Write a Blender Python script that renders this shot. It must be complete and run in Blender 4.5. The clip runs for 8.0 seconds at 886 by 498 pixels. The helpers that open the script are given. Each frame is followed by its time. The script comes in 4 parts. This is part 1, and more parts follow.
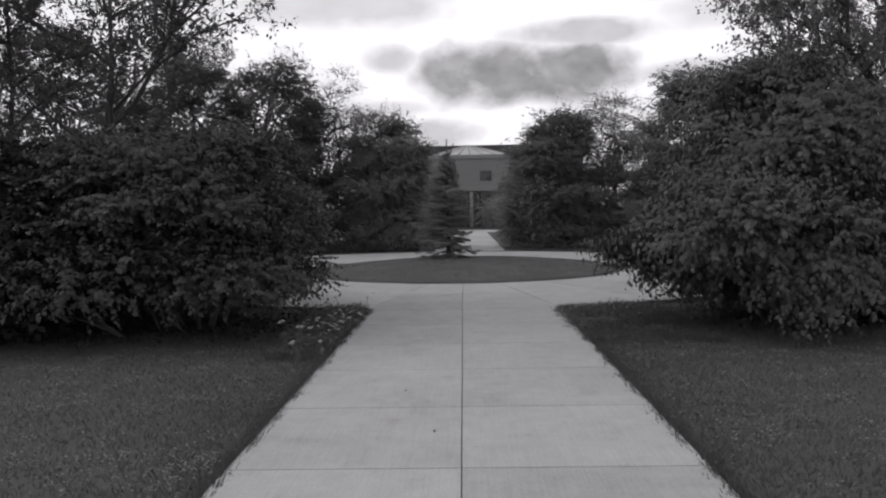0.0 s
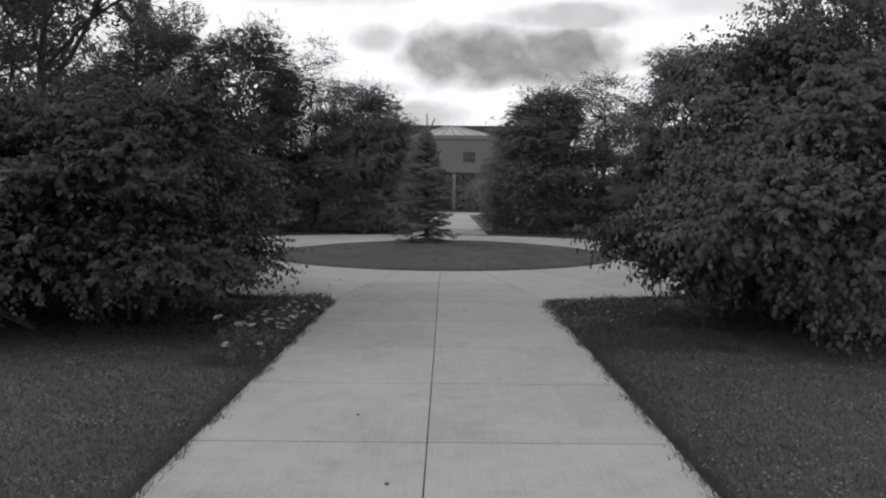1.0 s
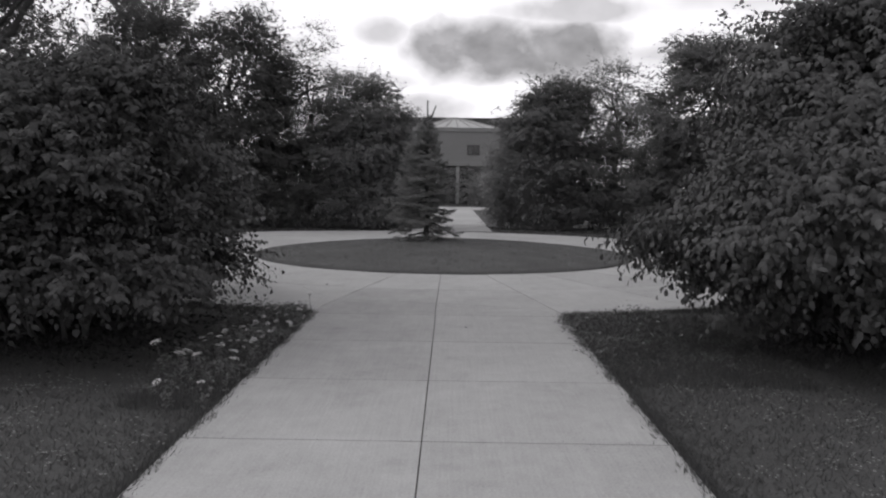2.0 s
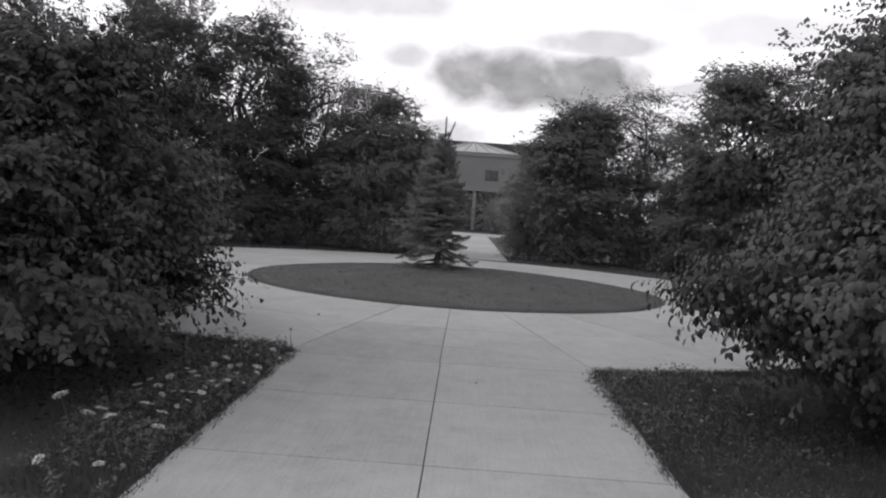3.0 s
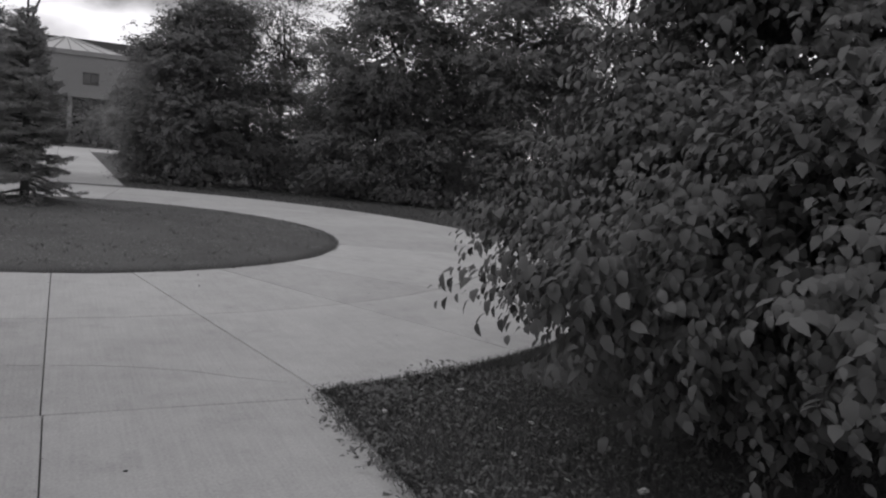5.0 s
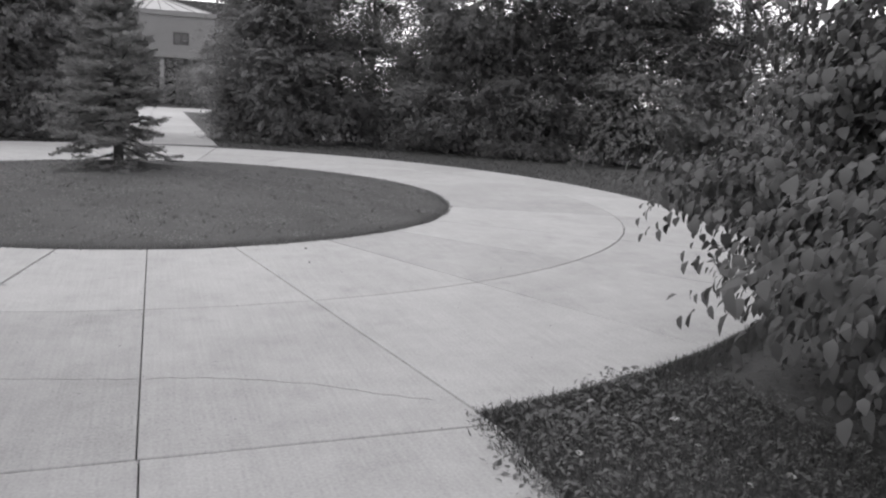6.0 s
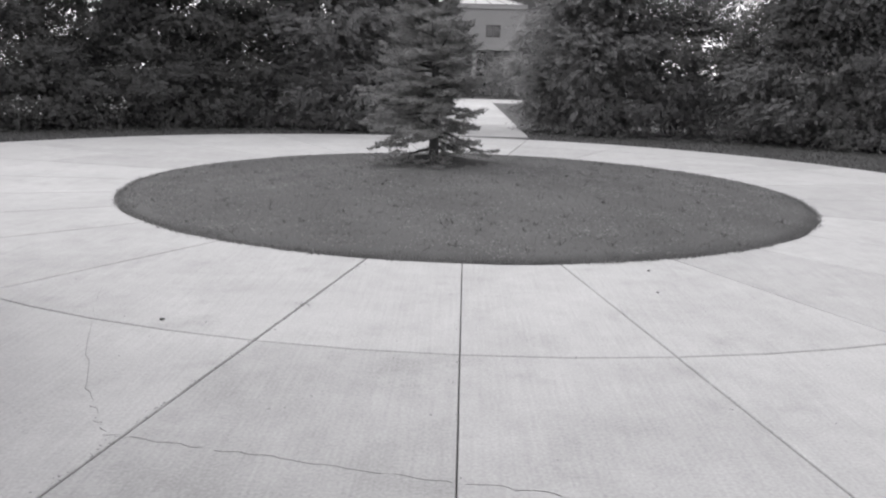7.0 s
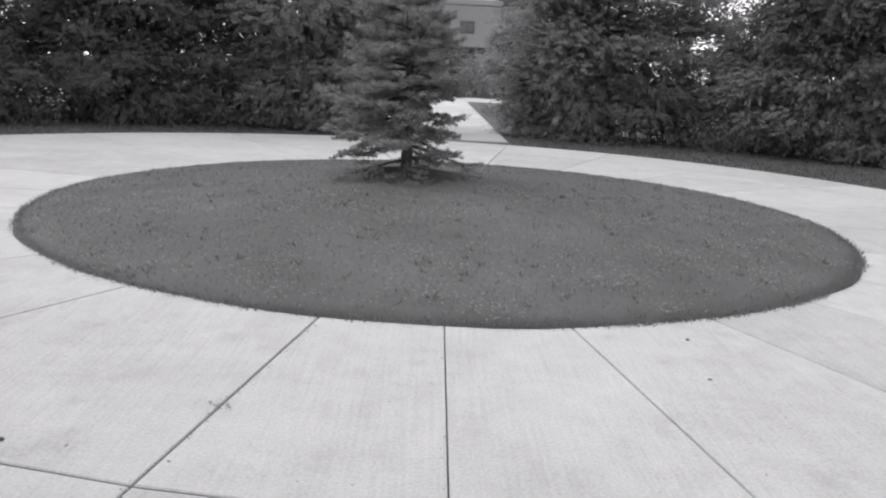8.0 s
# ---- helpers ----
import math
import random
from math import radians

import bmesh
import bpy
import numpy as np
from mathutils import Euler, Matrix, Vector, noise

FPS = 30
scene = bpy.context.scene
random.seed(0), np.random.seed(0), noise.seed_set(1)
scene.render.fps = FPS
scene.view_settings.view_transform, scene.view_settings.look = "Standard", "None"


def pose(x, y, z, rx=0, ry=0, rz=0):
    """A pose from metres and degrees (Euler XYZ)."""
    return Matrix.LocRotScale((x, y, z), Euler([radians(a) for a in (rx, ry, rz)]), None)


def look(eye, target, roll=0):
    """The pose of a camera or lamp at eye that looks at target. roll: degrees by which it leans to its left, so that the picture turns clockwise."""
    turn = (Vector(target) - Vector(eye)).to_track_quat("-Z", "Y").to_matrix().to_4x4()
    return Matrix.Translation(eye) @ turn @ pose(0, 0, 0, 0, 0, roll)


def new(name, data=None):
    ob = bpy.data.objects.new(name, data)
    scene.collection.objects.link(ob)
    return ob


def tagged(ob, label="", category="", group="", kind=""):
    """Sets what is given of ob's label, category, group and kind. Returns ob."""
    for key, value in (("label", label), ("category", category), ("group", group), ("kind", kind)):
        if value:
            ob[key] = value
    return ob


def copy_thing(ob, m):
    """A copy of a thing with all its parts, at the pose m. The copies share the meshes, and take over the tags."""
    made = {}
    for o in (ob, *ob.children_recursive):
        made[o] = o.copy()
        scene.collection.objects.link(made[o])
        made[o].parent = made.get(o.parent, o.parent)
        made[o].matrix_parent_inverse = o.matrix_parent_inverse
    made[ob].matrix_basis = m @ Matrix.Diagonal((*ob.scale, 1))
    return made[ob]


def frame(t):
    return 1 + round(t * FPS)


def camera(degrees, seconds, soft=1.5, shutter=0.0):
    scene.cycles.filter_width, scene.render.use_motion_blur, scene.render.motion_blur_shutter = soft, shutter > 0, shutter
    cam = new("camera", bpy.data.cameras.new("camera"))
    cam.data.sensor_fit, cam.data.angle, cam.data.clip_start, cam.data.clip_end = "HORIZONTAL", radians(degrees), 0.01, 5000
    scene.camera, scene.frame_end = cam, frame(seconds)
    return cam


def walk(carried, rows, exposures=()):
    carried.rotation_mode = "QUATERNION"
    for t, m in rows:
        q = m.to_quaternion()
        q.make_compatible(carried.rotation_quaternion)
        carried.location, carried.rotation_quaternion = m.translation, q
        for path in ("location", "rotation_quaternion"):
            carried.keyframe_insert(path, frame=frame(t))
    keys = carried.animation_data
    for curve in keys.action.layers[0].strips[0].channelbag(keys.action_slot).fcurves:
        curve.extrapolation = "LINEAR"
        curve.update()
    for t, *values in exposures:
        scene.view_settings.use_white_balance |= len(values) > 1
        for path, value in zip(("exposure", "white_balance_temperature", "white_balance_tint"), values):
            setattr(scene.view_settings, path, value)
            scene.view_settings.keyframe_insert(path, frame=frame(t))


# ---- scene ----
cam = camera(58.8, 8.0, soft=2.2)
PATH = [
    (0, (0.036, -0.335, 1.617), (-0.017, 1.662, 1.515), -1.04),
    (0.5, (0.085, 0.355, 1.585), (0.048, 2.351, 1.480), -0.68),
    (1, (0.107, 1.193, 1.574), (0.100, 3.188, 1.426), 0.43),
    (1.5, (0.134, 2.009, 1.580), (0.125, 4.002, 1.411), 0.53),
    (2.8, (0.163, 4.065, 1.563), (0.109, 6.061, 1.441), 2.6),
    (3, (0.149, 4.384, 1.550), (0.098, 6.381, 1.447), 3.88),
    (3.5, (0.099, 5.187, 1.564), (-0.026, 7.182, 1.492), 2.78),
    (4, (0.062, 5.920, 1.562), (-0.151, 7.903, 1.406), 2.45),
    (4.5, (-0.012, 6.839, 1.560), (-0.038, 8.826, 1.335), 2.52),
    (4.8, (0.001, 7.363, 1.570), (0.496, 9.286, 1.326), 3.84),
    (5, (0.033, 7.738, 1.566), (0.920, 9.514, 1.322), 5.01),
    (5.2, (0.098, 8.033, 1.545), (1.336, 9.589, 1.331), 5.30),
    (5.45, (0.124, 8.356, 1.540), (1.460, 9.824, 1.297), 4.76),
    (5.8, (0.093, 8.785, 1.533), (1.104, 10.479, 1.204), 3.87),
    (6.3, (0.036, 9.470, 1.472), (0.323, 11.405, 1.053), 2.6),
    (6.5, (0.012, 9.822, 1.434), (0.155, 11.771, 1.007), 2.19),
    (7, (-0.030, 10.579, 1.449), (-0.066, 12.530, 1.013), 1.48),
    (7.5, (-0.024, 11.332, 1.462), (-0.119, 13.279, 1.014), 2.96),
    (8, (-0.120, 12.096, 1.486), (-0.076, 14.046, 1.043), 2.84),
]
walk(cam, [(t, look(eye, target, roll)) for t, eye, target, roll in PATH],
     exposures=[(0.0, -0.42), (1.5, -0.4), (3.0, -0.2), (4.5, -0.22), (5.2, -0.38), (6.3, 0.66), (8.0, 0.76)])

# ---- light: a bright, broken overcast with the sun behind the veil ahead ----
SUN_EL, SUN_AZ = radians(44), radians(-72)
world = bpy.data.worlds.new("world")
scene.world = world
world.use_nodes = True
wt = world.node_tree


def wnode(kind, *ins, op=None, clamp=False):
    n = wt.nodes.new(kind)
    if op:
        n.operation = op
    if clamp:
        n.use_clamp = True
    for i, v in enumerate(ins):
        if v is None:
            continue
        if isinstance(v, (int, float)):
            n.inputs[i].default_value = v
        else:
            wt.links.new(v, n.inputs[i])
    return n


def wm(op, a, b=None, clamp=False):
    return wnode("ShaderNodeMath", a, b, op=op, clamp=clamp).outputs[0]


way = wnode("ShaderNodeTexCoord").outputs["Generated"]
sep = wnode("ShaderNodeSeparateXYZ", way)
azim = wm("ARCTAN2", sep.outputs[0], sep.outputs[1])
elev = wm("ARCSINE", sep.outputs[2])
flat_xyz = wnode("ShaderNodeCombineXYZ", azim, wm("MULTIPLY", elev, 1.25), 0.0).outputs[0]
puff = wnode("ShaderNodeTexNoise", flat_xyz)
puff.inputs["Scale"].default_value, puff.inputs["Detail"].default_value = 15.0, 7.0
rough_edge = wm("SUBTRACT", puff.outputs["Fac"], 0.5)
fluff = wnode("ShaderNodeTexNoise", flat_xyz)
fluff.inputs["Scale"].default_value, fluff.inputs["Detail"].default_value = 26.0, 5.0
# clouds: azimuth, elevation, half width, half height (degrees), depth of grey
CLOUDS = [(4.8, 9.4, 7.6, 2.0, 1.0), (-0.4, 9.6, 2.6, 2.1, 0.9), (9.0, 12.2, 5.2, 0.9, 0.6), (-5.2, 10.7, 1.9, 1.0, 0.55), (-2.0, 5.3, 3.1, 1.0, 0.6),
          (-5.0, 7.3, 2.4, 0.55, 0.4), (16.0, 9.2, 4.0, 0.7, 0.5), (20.0, 13.0, 6.0, 1.2, 0.35), (-9.0, 14.6, 8.0, 1.6, 0.45), (14.0, 15.0, 3.0, 1.2, 0.25)]
cover = None
for ca, ce, cw, ch, depth in CLOUDS:
    u = wm("DIVIDE", wm("SUBTRACT", azim, radians(ca)), radians(cw))
    v = wm("DIVIDE", wm("SUBTRACT", elev, radians(ce)), radians(ch))
    d = wm("ADD", wm("ADD", wm("MULTIPLY", u, u), wm("MULTIPLY", v, v)), wm("MULTIPLY", rough_edge, 2.9))
    m = wm("MULTIPLY", wm("DIVIDE", wm("SUBTRACT", 1.55, d), 1.15, True), depth, True)
    cover = m if cover is None else wm("MAXIMUM", cover, m)
# grey cloud added high overhead, out of view, to weaken light from above
broad = wnode("ShaderNodeTexNoise", way)
broad.inputs["Scale"].default_value, broad.inputs["Detail"].default_value = 2.6, 5.0
high = wm("MULTIPLY", wm("SUBTRACT", elev, 0.3), 3.0, True)
unseen_veil = wm("MULTIPLY", wm("MULTIPLY", wm("SUBTRACT", broad.outputs["Fac"], 0.33), 4.0, True), high)
cover = wm("MAXIMUM", cover, wm("MULTIPLY", unseen_veil, 0.95))
sky = wnode("ShaderNodeTexSky")
sky.sky_type, sky.sun_disc, sky.sun_elevation, sky.sun_rotation = "NISHITA", False, SUN_EL, SUN_AZ
clear = wnode("ShaderNodeRGBToBW", sky.outputs[0]).outputs[0]
cover = wm("MULTIPLY", cover, wm("ADD", 0.68, wm("MULTIPLY", fluff.outputs["Fac"], 0.5)))
white = wm("SUBTRACT", 14.6, wm("MULTIPLY", cover, 10.6))
light = wm("ADD", wm("MULTIPLY", white, 0.92), wm("MULTIPLY", clear, 0.06))
tone = wt.nodes.new("ShaderNodeVectorMath")
tone.operation = "SCALE"
tone.inputs[0].default_value = (1.02, 1.0, 1.04)
wt.links.new(light, tone.inputs["Scale"])
back = wt.nodes["Background"]
wt.links.new(tone.outputs[0], back.inputs[0])
back.inputs[1].default_value = 0.1

sun_data = bpy.data.lights.new("sun", "SUN")
sun_data.energy, sun_data.angle, sun_data.color = 1.35, radians(38), (1.0, 0.99, 1.0)
sun = new("sun", sun_data)
sun_way = Vector((math.sin(SUN_AZ) * math.cos(SUN_EL), math.cos(SUN_AZ) * math.cos(SUN_EL), math.sin(SUN_EL)))
sun.matrix_world = look(sun_way * 100, (0, 0, 0))


# ---- materials (the film is black and white, so all are greys) ----
def material(name, rough=0.8, spec=0.4):
    m = bpy.data.materials.new(name)
    m.use_nodes = True
    b = m.node_tree.nodes["Principled BSDF"]
    b.inputs["Roughness"].default_value = rough
    b.inputs["Specular IOR Level"].default_value = spec
    return m, m.node_tree, b


def add_node(t, kind, **ins):
    n = t.nodes.new(kind)
    for k, v in ins.items():
        k = k.replace("_", " ")
        if isinstance(v, (int, float, tuple)):
            n.inputs[k].default_value = v
        else:
            t.links.new(v, n.inputs[k])
    return n


def calc(t, op, a, b, clamp=False):
    n = t.nodes.new("ShaderNodeMath")
    n.operation, n.use_clamp = op, clamp
    for i, v in enumerate((a, b)):
        if isinstance(v, (int, float)):
            n.inputs[i].default_value = v
        else:
            t.links.new(v, n.inputs[i])
    return n.outputs[0]


def place_of(t):
    return t.nodes.new("ShaderNodeNewGeometry").outputs["Position"]


def speckled(name, base, coarse, fine, c_amp, f_amp, rough=0.85, spec=0.3, bump=0.3, dist=0.004, per_piece=0.0):
    """A grey surface with blotches and grain at real size."""
    m, t, b = material(name, rough, spec)
    p = place_of(t)
    n1 = add_node(t, "ShaderNodeTexNoise", Vector=p, Scale=coarse, Detail=5.0)
    n2 = add_node(t, "ShaderNodeTexNoise", Vector=p, Scale=fine, Detail=4.0)
    v = calc(t, "ADD", base, calc(t, "MULTIPLY", calc(t, "SUBTRACT", n1.outputs["Fac"], 0.5), c_amp))
    v = calc(t, "ADD", v, calc(t, "MULTIPLY", calc(t, "SUBTRACT", n2.outputs["Fac"], 0.5), f_amp))
    if per_piece:
        r = t.nodes.new("ShaderNodeObjectInfo").outputs["Random"]
        v = calc(t, "ADD", v, calc(t, "MULTIPLY", calc(t, "SUBTRACT", r, 0.5), per_piece))
    v = calc(t, "MAXIMUM", v, 0.005)
    col = add_node(t, "ShaderNodeCombineColor", Red=v, Green=v, Blue=v)
    t.links.new(col.outputs[0], b.inputs["Base Color"])
    bp = add_node(t, "ShaderNodeBump", Height=n2.outputs["Fac"], Strength=bump, Distance=dist)
    t.links.new(bp.outputs[0], b.inputs["Normal"])
    return m


def concrete_material():
    m, t, b = material("broomed_concrete", 0.88, 0.25)
    p = place_of(t)
    blot = add_node(t, "ShaderNodeTexNoise", Vector=p, Scale=0.9, Detail=6.0, Roughness=0.6)
    mid = add_node(t, "ShaderNodeTexNoise", Vector=p, Scale=5.0, Detail=6.0, Roughness=0.65)
    grain = add_node(t, "ShaderNodeTexNoise", Vector=p, Scale=70.0, Detail=3.0)
    st = add_node(t, "ShaderNodeMapping", Vector=p, Scale=(55.0, 1.6, 1.0))
    broom = add_node(t, "ShaderNodeTexNoise", Vector=st.outputs[0], Scale=1.0, Detail=3.0)
    stain = add_node(t, "ShaderNodeTexNoise", Vector=p, Scale=2.2, Detail=7.0, Roughness=0.7)
    sm = calc(t, "MULTIPLY", calc(t, "SUBTRACT", stain.outputs["Fac"], 0.54), 5.0, True)
    v = calc(t, "ADD", 0.36, calc(t, "MULTIPLY", calc(t, "SUBTRACT", blot.outputs["Fac"], 0.5), 0.15))
    v = calc(t, "ADD", v, calc(t, "MULTIPLY", calc(t, "SUBTRACT", mid.outputs["Fac"], 0.5), 0.12))
    v = calc(t, "ADD", v, calc(t, "MULTIPLY", calc(t, "SUBTRACT", grain.outputs["Fac"], 0.5), 0.2))
    v = calc(t, "ADD", v, calc(t, "MULTIPLY", calc(t, "SUBTRACT", broom.outputs["Fac"], 0.5), 0.09))
    v = calc(t, "SUBTRACT", v, calc(t, "MULTIPLY", sm, 0.055))
    # pitted and scuffed patches
    pits = add_node(t, "ShaderNodeTexNoise", Vector=p, Scale=34.0, Detail=4.0, Roughness=0.7)
    worn = add_node(t, "ShaderNodeTexNoise", Vector=p, Scale=0.75, Detail=3.0)
    pm = calc(t, "MULTIPLY", calc(t, "MULTIPLY", calc(t, "SUBTRACT", pits.outputs["Fac"], 0.56), 7.0, True), calc(t, "MULTIPLY", calc(t, "SUBTRACT", worn.outputs["Fac"], 0.5), 5.0, True))
    v = calc(t, "SUBTRACT", v, calc(t, "MULTIPLY", pm, 0.13))
    r = t.nodes.new("ShaderNodeObjectInfo").outputs["Random"]
    v = calc(t, "ADD", v, calc(t, "MULTIPLY", calc(t, "SUBTRACT", r, 0.5), 0.055))
    col = add_node(t, "ShaderNodeCombineColor", Red=v, Green=v, Blue=v)
    t.links.new(col.outputs[0], b.inputs["Base Color"])
    h = calc(t, "ADD", calc(t, "MULTIPLY", grain.outputs["Fac"], 0.5), broom.outputs["Fac"])
    bp = add_node(t, "ShaderNodeBump", Height=h, Strength=0.2, Distance=0.002)
    t.links.new(bp.outputs[0], b.inputs["Normal"])
    return m


def leaf_material(name, low, highv, rough=0.5, through_light=0.22, spec=0.35):
    """Leaves that differ one from another, glossy above and letting some light through."""
    m, t, b = material(name, rough, spec)
    r = t.nodes.new("ShaderNodeNewGeometry")
    n = add_node(t, "ShaderNodeTexNoise", Vector=r.outputs["Position"], Scale=1.3, Detail=3.0)
    k = calc(t, "ADD", calc(t, "MULTIPLY", r.outputs["Random Per Island"], 0.45), calc(t, "MULTIPLY", calc(t, "SUBTRACT", n.outputs["Fac"], 0.25), 0.9))
    v = calc(t, "ADD", low, calc(t, "MULTIPLY", k, highv - low))
    col = add_node(t, "ShaderNodeCombineColor", Red=v, Green=v, Blue=v)
    t.links.new(col.outputs[0], b.inputs["Base Color"])
    tr = add_node(t, "ShaderNodeBsdfTranslucent", Color=col.outputs[0])
    mx = add_node(t, "ShaderNodeMixShader", Fac=through_light)
    t.links.new(b.outputs[0], mx.inputs[1])
    t.links.new(tr.outputs[0], mx.inputs[2])
    t.links.new(mx.outputs[0], t.nodes["Material Output"].inputs[0])
    return m


CONCRETE = concrete_material()
JOINT = speckled("joint_dirt", 0.035, 4.0, 60.0, 0.02, 0.03)
TURF = speckled("turf_soil", 0.07, 0.8, 40.0, 0.04, 0.06, bump=0.6, dist=0.02)
TURF_PALE = speckled("island_turf", 0.078, 0.9, 60.0, 0.06, 0.03, bump=0.35, dist=0.006)
MOUND_DARK = speckled("dark_mound_cover", 0.035, 3.0, 45.0, 0.02, 0.05, bump=0.9, dist=0.02)
BARK = speckled("bark", 0.06, 6.0, 50.0, 0.03, 0.05, bump=0.8, dist=0.01)
GRASS = leaf_material("grass_blades", 0.075, 0.135, 0.75, 0.4, 0.1)
MOWN = leaf_material("mown_grass_blades", 0.145, 0.2, 0.8, 0.45, 0.08)
WEED = leaf_material("weed_leaves", 0.085, 0.2, 0.6, 0.3)
LEAF_BROAD = leaf_material("broad_leaves", 0.047, 0.12, 0.55, 0.24, 0.28)
LEAF_DARK = leaf_material("dark_leaves", 0.095, 0.15, 0.85, 0.5, 0.12)
# lighter and darker copies for the left shrubs; LEAF_SHADE carries shade in its colour
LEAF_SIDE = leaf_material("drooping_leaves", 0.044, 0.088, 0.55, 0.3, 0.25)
LEAF_SHADE = leaf_material("shaded_leaves", 0.016, 0.036, 0.7, 0.25, 0.15)
LEAF_MID = leaf_material("mid_leaves", 0.145, 0.235, 0.82, 0.5, 0.14)
LEAF_PALE = leaf_material("pale_leaves", 0.16, 0.32, 0.7, 0.4, 0.2)
CLOVER = leaf_material("clover_leaves", 0.15, 0.3, 0.7, 0.3, 0.15)
NEEDLE = leaf_material("spruce_needles", 0.165, 0.34, 0.75, 0.35, 0.15)
PETAL = leaf_material("white_petals", 0.5, 0.8, 0.7, 0.3)
BRICK = speckled("brick_wall", 0.22, 0.5, 9.0, 0.03, 0.04, per_piece=0.02)
ROOF_DARK = speckled("dark_roof_metal", 0.055, 0.4, 8.0, 0.02, 0.02, 0.6)
ROOF_PALE = speckled("pale_roof_panel", 0.42, 0.6, 6.0, 0.06, 0.05, 0.5)
PAINT = speckled("grey_paint", 0.3, 1.0, 12.0, 0.04, 0.03, 0.6)
STONE = speckled("pebble_stone", 0.08, 20.0, 90.0, 0.03, 0.03)
glass, _gt, _gb = material("dark_window_glass", 0.08, 0.6)
_gb.inputs["Base Color"].default_value = (0.02, 0.02, 0.02, 1)
GLASS = glass


# ---- builders ----
def mesh_np(name, verts, tris, mat, smooth=False):
    """A mesh from arrays of vertices and triangles."""
    me = bpy.data.meshes.new(name)
    verts, tris = np.asarray(verts, np.float32), np.asarray(tris, np.int32)
    me.vertices.add(len(verts))
    me.vertices.foreach_set("co", verts.ravel())
    me.loops.add(tris.size)
    me.loops.foreach_set("vertex_index", tris.ravel())
    me.polygons.add(len(tris))
    me.polygons.foreach_set("loop_start", np.arange(0, tris.size, 3, dtype=np.int32))
    me.update(calc_edges=True)
    me.materials.append(mat)
    if smooth:
        me.polygons.foreach_set("use_smooth", np.ones(len(tris), bool))
    return me


def bm_mesh(name, bm, mat):
    me = bpy.data.meshes.new(name)
    bmesh.ops.recalc_face_normals(bm, faces=bm.faces)
    bm.to_mesh(me)
    bm.free()
    me.materials.append(mat)
    return me


def part(name, me, parent, label=""):
    """One mesh object under a thing or under a part."""
    ob = new(name, me)
    ob.parent = parent
    return tagged(ob, label)


def thing(name, label, category, x, y, z=0.0, group="", kind=""):
    ob = new(name)
    ob.empty_display_size = 0.2
    ob.location = (x, y, z)
    return tagged(ob, label, category, group, kind)


def unit(a):
    return a / np.maximum(np.linalg.norm(a, axis=-1, keepdims=True), 1e-9)


def leaf_arrays(P, D, N, L, W, fold=0.12, curl=0.2, simple=False):
    """Vertices and triangles of folded, curled leaves."""
    n = len(P)
    D = unit(D)
    S = unit(np.cross(D, N))
    N = np.cross(S, D)
    L, W = L[:, None], W[:, None]
    tip = P + D * L - N * L * curl
    if simple == "tiny":
        mid = P + D * L * 0.3
        V = np.stack([mid - S * W * 0.6, mid + S * W * 0.6, tip], 1).reshape(-1, 3)
        T = np.array([[0, 1, 2]])
        k = 3
    elif simple:
        mid = P + D * L * 0.48
        V = np.stack([P, mid - S * W * 0.5 + N * W * fold, tip, mid + S * W * 0.5 + N * W * fold], 1).reshape(-1, 3)
        T = np.array([[0, 1, 3], [1, 2, 3]])
        k = 4
    else:
        a, b = P + D * L * 0.3 + N * W * fold, P + D * L * 0.68 + N * (W * fold * 0.6 - L * curl * 0.35)
        V = np.stack([P, a - S * W * 0.5, b - S * W * 0.42, tip, b + S * W * 0.42, a + S * W * 0.5], 1).reshape(-1, 3)
        T = np.array([[0, 1, 5], [1, 2, 4], [1, 4, 5], [2, 3, 4]])
        k = 6
    return V, (T[None] + (np.arange(n) * k)[:, None, None]).reshape(-1, 3)


def over_lobes(rng, lobes, n, shell, ragged, low, ph):
    """Points over the outside of a group of round lobes: place, outward way."""
    wgt = lobes[:, 3] * lobes[:, 5] + lobes[:, 3] * lobes[:, 4]
    which = rng.choice(len(lobes), n, p=wgt / wgt.sum())
    c, r = lobes[which, :3], lobes[which, 3:]
    d = unit(rng.normal(size=(n, 3)))
    d[:, 2] = np.where(d[:, 2] < -0.75, -d[:, 2], d[:, 2])
    az, el = np.arctan2(d[:, 1], d[:, 0]), d[:, 2]
    bump = 1 + ragged * (np.sin(5 * az + 4 * el + ph[0] + which) * 0.5 + np.sin(9 * az - 7 * el + ph[1]) * 0.4 + np.sin(13 * el + 3 * az + ph[2]) * 0.4)
    bump += rng.normal(size=n) * ragged * 0.25
    u = 1 - shell * rng.random(n) ** 1.6
    pos = c + d * r * (u * bump)[:, None]
    keep = pos[:, 2] > low
    for i in range(len(lobes)):
        q = (((pos - lobes[i, :3]) / lobes[i, 3:]) ** 2).sum(1)
        keep &= ~((q < 0.4) & (which != i))
    return pos[keep], unit(d / r)[keep]


